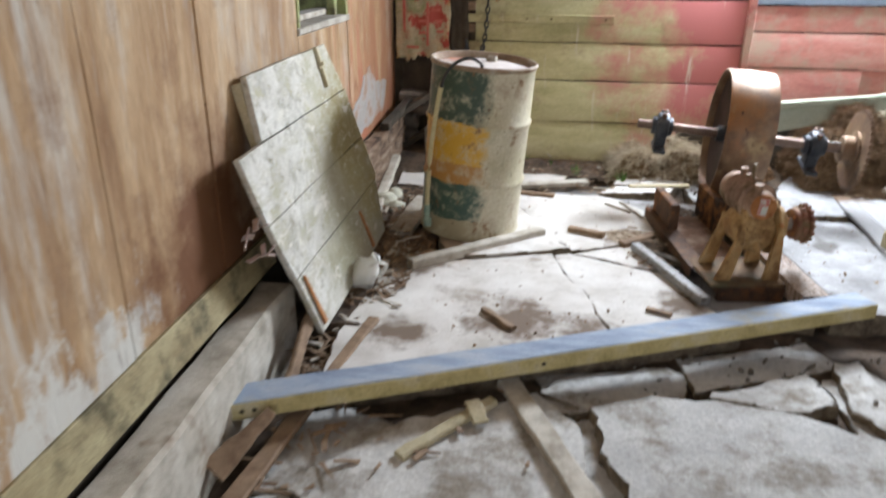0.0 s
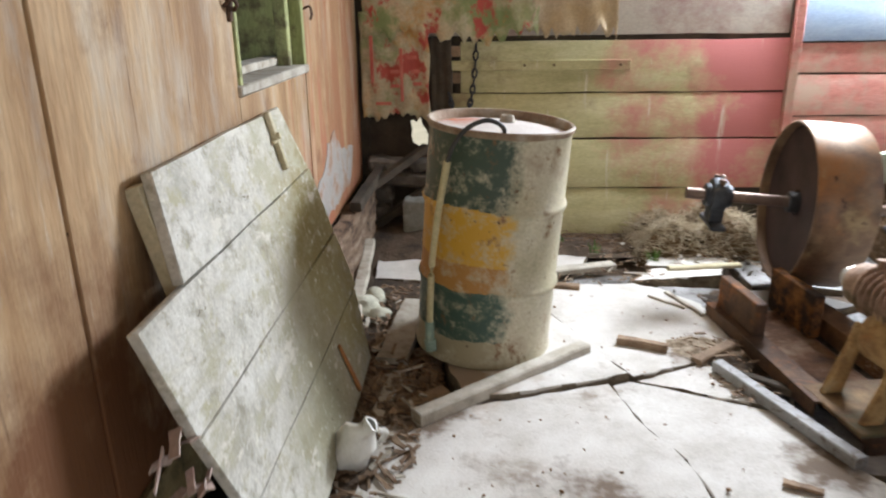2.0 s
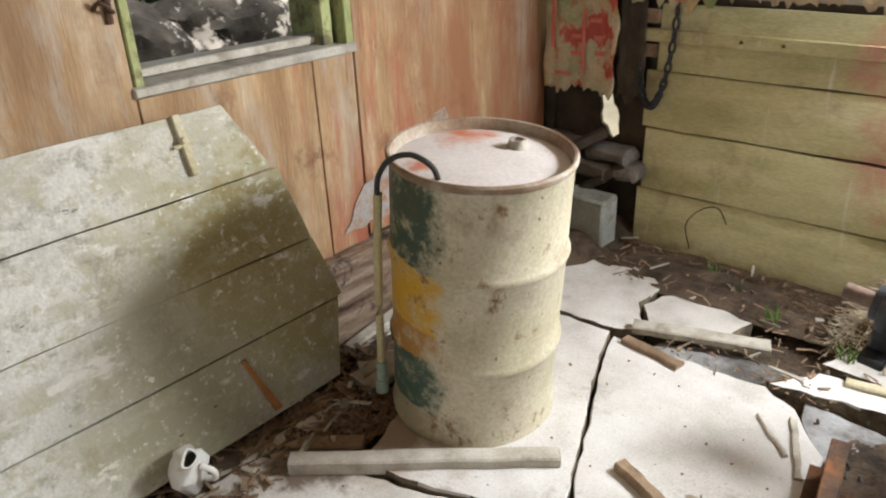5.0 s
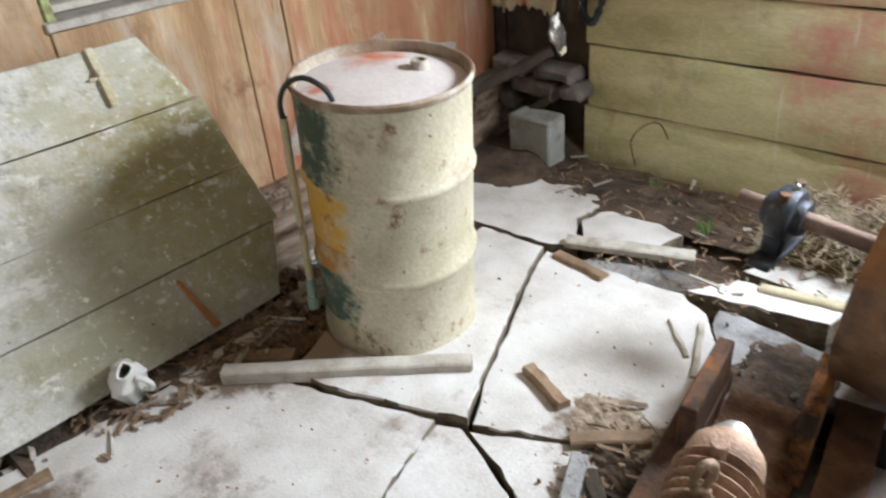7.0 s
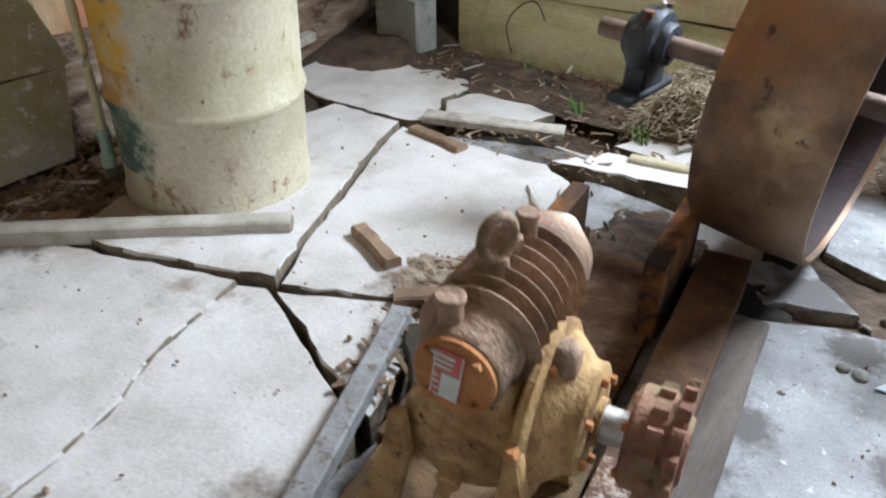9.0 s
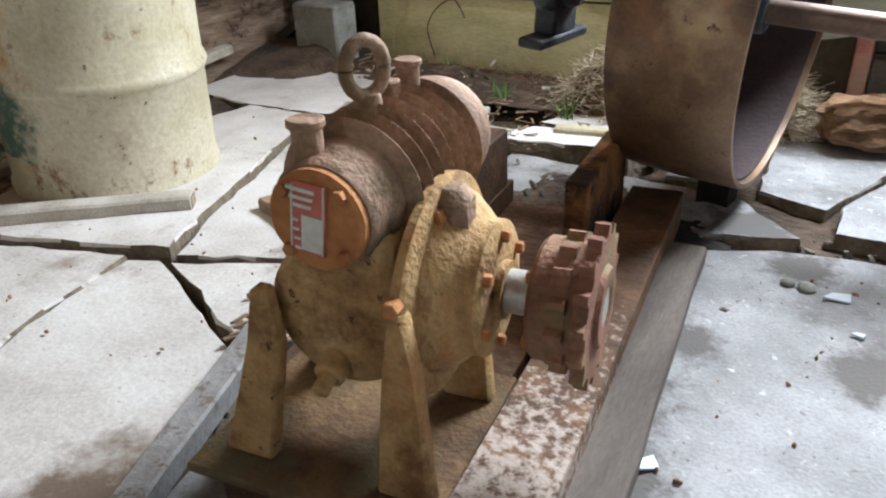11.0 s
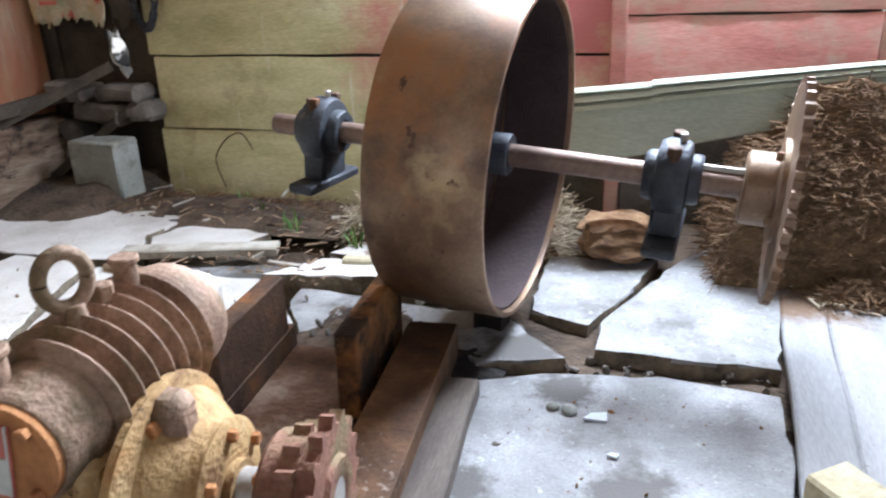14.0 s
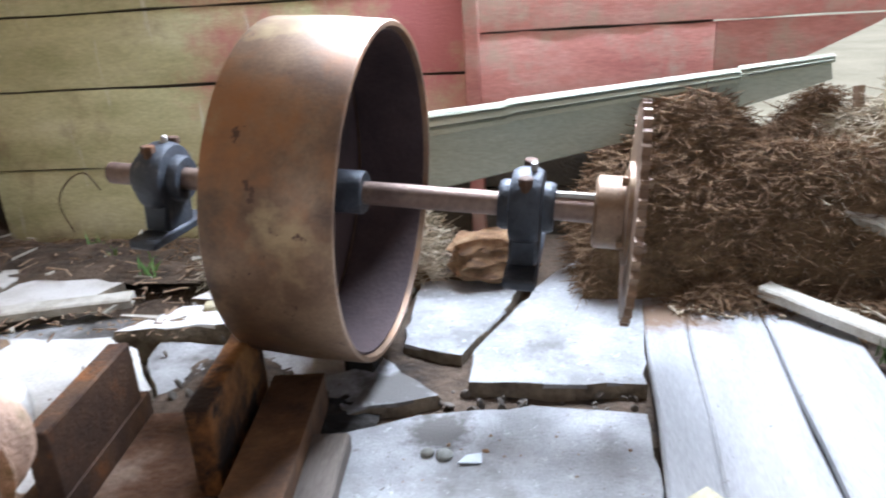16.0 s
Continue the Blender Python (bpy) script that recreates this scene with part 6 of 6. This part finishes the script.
# black heap puts the pulley's shadow into the dirt colour
heap("dirt_heap", "dirt under the pulley, blackened for its shade", 1.18, 4.20, 0.17, 0.12, 0.034, bpy.data.materials["under_pulley_shade"], 5.0, -0.012)
heap("dirt_heap", "dark dirt and crumbs beside the slab", 0.93, 4.30, 0.17, 0.22, 0.030, DIRT, 6.0, -0.025)


def scatter(name, label, zones, count, size, mat, seed):
    """Loose flat splinters lying at all angles over rectangles (x0, x1, y0, y1, z)."""
    rnd = random.Random(seed)
    verts, faces = [], []
    for k in range(count):
        x0, x1, y0, y1, z = zones[k % len(zones)]
        n, w, t = size * (0.25 + 1.2 * rnd.random() ** 2), size * rnd.uniform(0.06, 0.22), size * rnd.uniform(0.03, 0.08)
        m = pose(rnd.uniform(x0, x1), rnd.uniform(y0, y1), z + t + rnd.uniform(0, 0.012), rnd.gauss(0, 9), rnd.gauss(0, 9), rnd.uniform(0, 360))
        i = len(verts)
        e = rnd.uniform(0.2, 0.9)
        for zz in (-t, t):
            verts += [m @ Vector(c) for c in ((-n, -w, zz), (n, -w * e, zz), (n * rnd.uniform(0.8, 1.1), w * e, zz), (-n * rnd.uniform(0.8, 1), w, zz))]
        faces += [tuple(i + j for j in f) for f in ((0, 3, 2, 1), (4, 5, 6, 7), (0, 1, 5, 4), (1, 2, 6, 5), (2, 3, 7, 6), (3, 0, 4, 7))]
    me = bpy.data.meshes.new(name)
    me.from_pydata(verts, [], faces)
    me.materials.append(mat)
    return tagged(new(name, me), label, "splinters", "", "stuff")


LEFTSTRIP = ((-0.82, -0.50, 2.75, 3.50, 0.0), (-0.86, -0.58, 3.5, 4.4, 0.02), (-0.84, -0.62, 2.2, 2.8, -0.03))
scatter("splinters", "brown broken wood splinters between drum and wall", LEFTSTRIP, 420, 0.045, BROWNWOOD, 81)
scatter("splinters", "grey weathered wood slivers between drum and wall", LEFTSTRIP, 60, 0.06, OLDWOOD, 82)
BACKSTRIP = ((-0.45, 0.55, 4.88, 5.28, 0.045), (0.35, 1.25, 4.72, 5.0, 0.012), (0.1, 0.7, 4.5, 4.7, 0.004))
scatter("splinters", "brown bark and splinters along the wall foot", BACKSTRIP, 200, 0.026, BROWNWOOD, 83)
scatter("splinters", "pale slivers along the wall foot", BACKSTRIP, 22, 0.05, OLDWOOD, 84)
scatter("splinters", "wood scraps in the dirt by the motor", ((0.55, 0.80, 3.58, 3.90, 0.012), (0.62, 0.78, 3.35, 3.6, 0.0)), 60, 0.035, BROWNWOOD, 85)
scatter("splinters", "pale chaff at the edge of the hay", ((2.05, 2.60, 4.62, 4.86, 0.03), (1.98, 2.3, 4.75, 4.95, 0.03)), 260, 0.028, PALEHAY, 86)
scatter("splinters", "brown scraps under the beam", ((-0.75, 0.2, 1.75, 2.25, -0.04), (-0.78, -0.35, 1.4, 1.9, -0.04)), 40, 0.05, BROWNWOOD, 87)

# ---- small clutter ----
jug = thing("broken_jug", "crumpled white plastic jug lying on the floor", "jug", pose(-0.685, 2.94, 0.085, 28, 24, 40))
bm = bmesh.new()
lathe(bm, [(0, -0.09), (0.05, -0.09), (0.06, -0.075), (0.062, 0.02), (0.05, 0.05), (0.028, 0.075), (0.024, 0.095), (0.018, 0.095)], seg=20)
for v in bm.verts:
    v.co += Vector((0.034 * noise.noise(v.co * 17), 0.034 * noise.noise(v.co * 18 + Vector((3, 0, 0))), 0.02 * noise.noise(v.co * 12)))
part("body", bm, WHITE, jug)
bm = bmesh.new()
hose(bm, [(0.035, 0, 0.07), (0.075, 0, 0.06), (0.085, 0, 0.0), (0.058, 0, -0.03)], 0.010, 8)
part("handle", bm, WHITE, jug)
PALEROCK = surface("pale_rock", [(0.40, 0.39, 0.30), (0.56, 0.55, 0.45)], 9, rough=0.9, bump=0.3, stain=(0.25, 0.21, 0.14), stain_scale=12, stain_cut=(0.58, 0.7))
for k, (x, y, s) in enumerate(((-0.84, 4.12, 0.075), (-0.76, 4.06, 0.055), (-0.82, 4.25, 0.06))):
    bm = bmesh.new()
    bmesh.ops.create_icosphere(bm, subdivisions=3, radius=s)
    for v in bm.verts:
        v.co *= 1 + 0.45 * noise.noise(v.co * 14 + Vector((k, 0, 0))) + 0.12 * noise.noise(v.co * 45)
        v.co.z *= 0.7
    solid("rock", bm, PALEROCK, "pale grey rough rock lying by the wall", "rock", m=pose(x, y, s * 0.6 - 0.01), group="rocks", angle=30)
for k, (x, y, s, a) in enumerate(((1.575, 4.02, 0.028, 20), (1.54, 4.31, 0.026, 70), (1.36, 3.30, 0.026, 10), (1.40, 3.42, 0.022, 50), (1.62, 3.9, 0.012, 0))):
    bm = bmesh.new()
    prism(bm, [(-s, -s * 0.3), (s * 0.7, -s * 0.6), (s, s * 0.5), (-s * 0.2, s * 0.4)], 0.004, Matrix.Identity(4), 0.0006)
    solid("glass_shard", bm, GLASSBIT, "pale broken glass shard on the concrete", "glass shard", m=pose(x, y, 0.003 if k != 1 else -0.06, 4, 6, a), group="glass shards")
for k, (x, y, s) in enumerate(((1.52, 4.03, 0.018), (1.49, 4.035, 0.015), (1.62, 4.27, 0.02), (1.68, 4.25, 0.018), (1.45, 4.36, 0.03))):
    bm = bmesh.new()
    bmesh.ops.create_icosphere(bm, subdivisions=2, radius=s)
    for v in bm.verts:
        v.co *= 1 + 0.4 * noise.noise(v.co * 40 + Vector((k, 0, 0)))
        v.co.z *= 0.5
    solid("pebble", bm, GREYBLOCK, "small pale pebble on the broken floor", "pebble", m=pose(x, y, 0.006 if k < 2 else -0.07), group="pebbles")
bm = bmesh.new()
hose(bm, [(-0.16, 5.335, 0.05), (-0.19, 5.33, 0.17), (-0.13, 5.33, 0.26), (-0.05, 5.33, 0.29), (0.0, 5.33, 0.22)], 0.003, 6)
solid("wire", bm, RUST, "thin rusty wire loop against the painted boards", "wire")
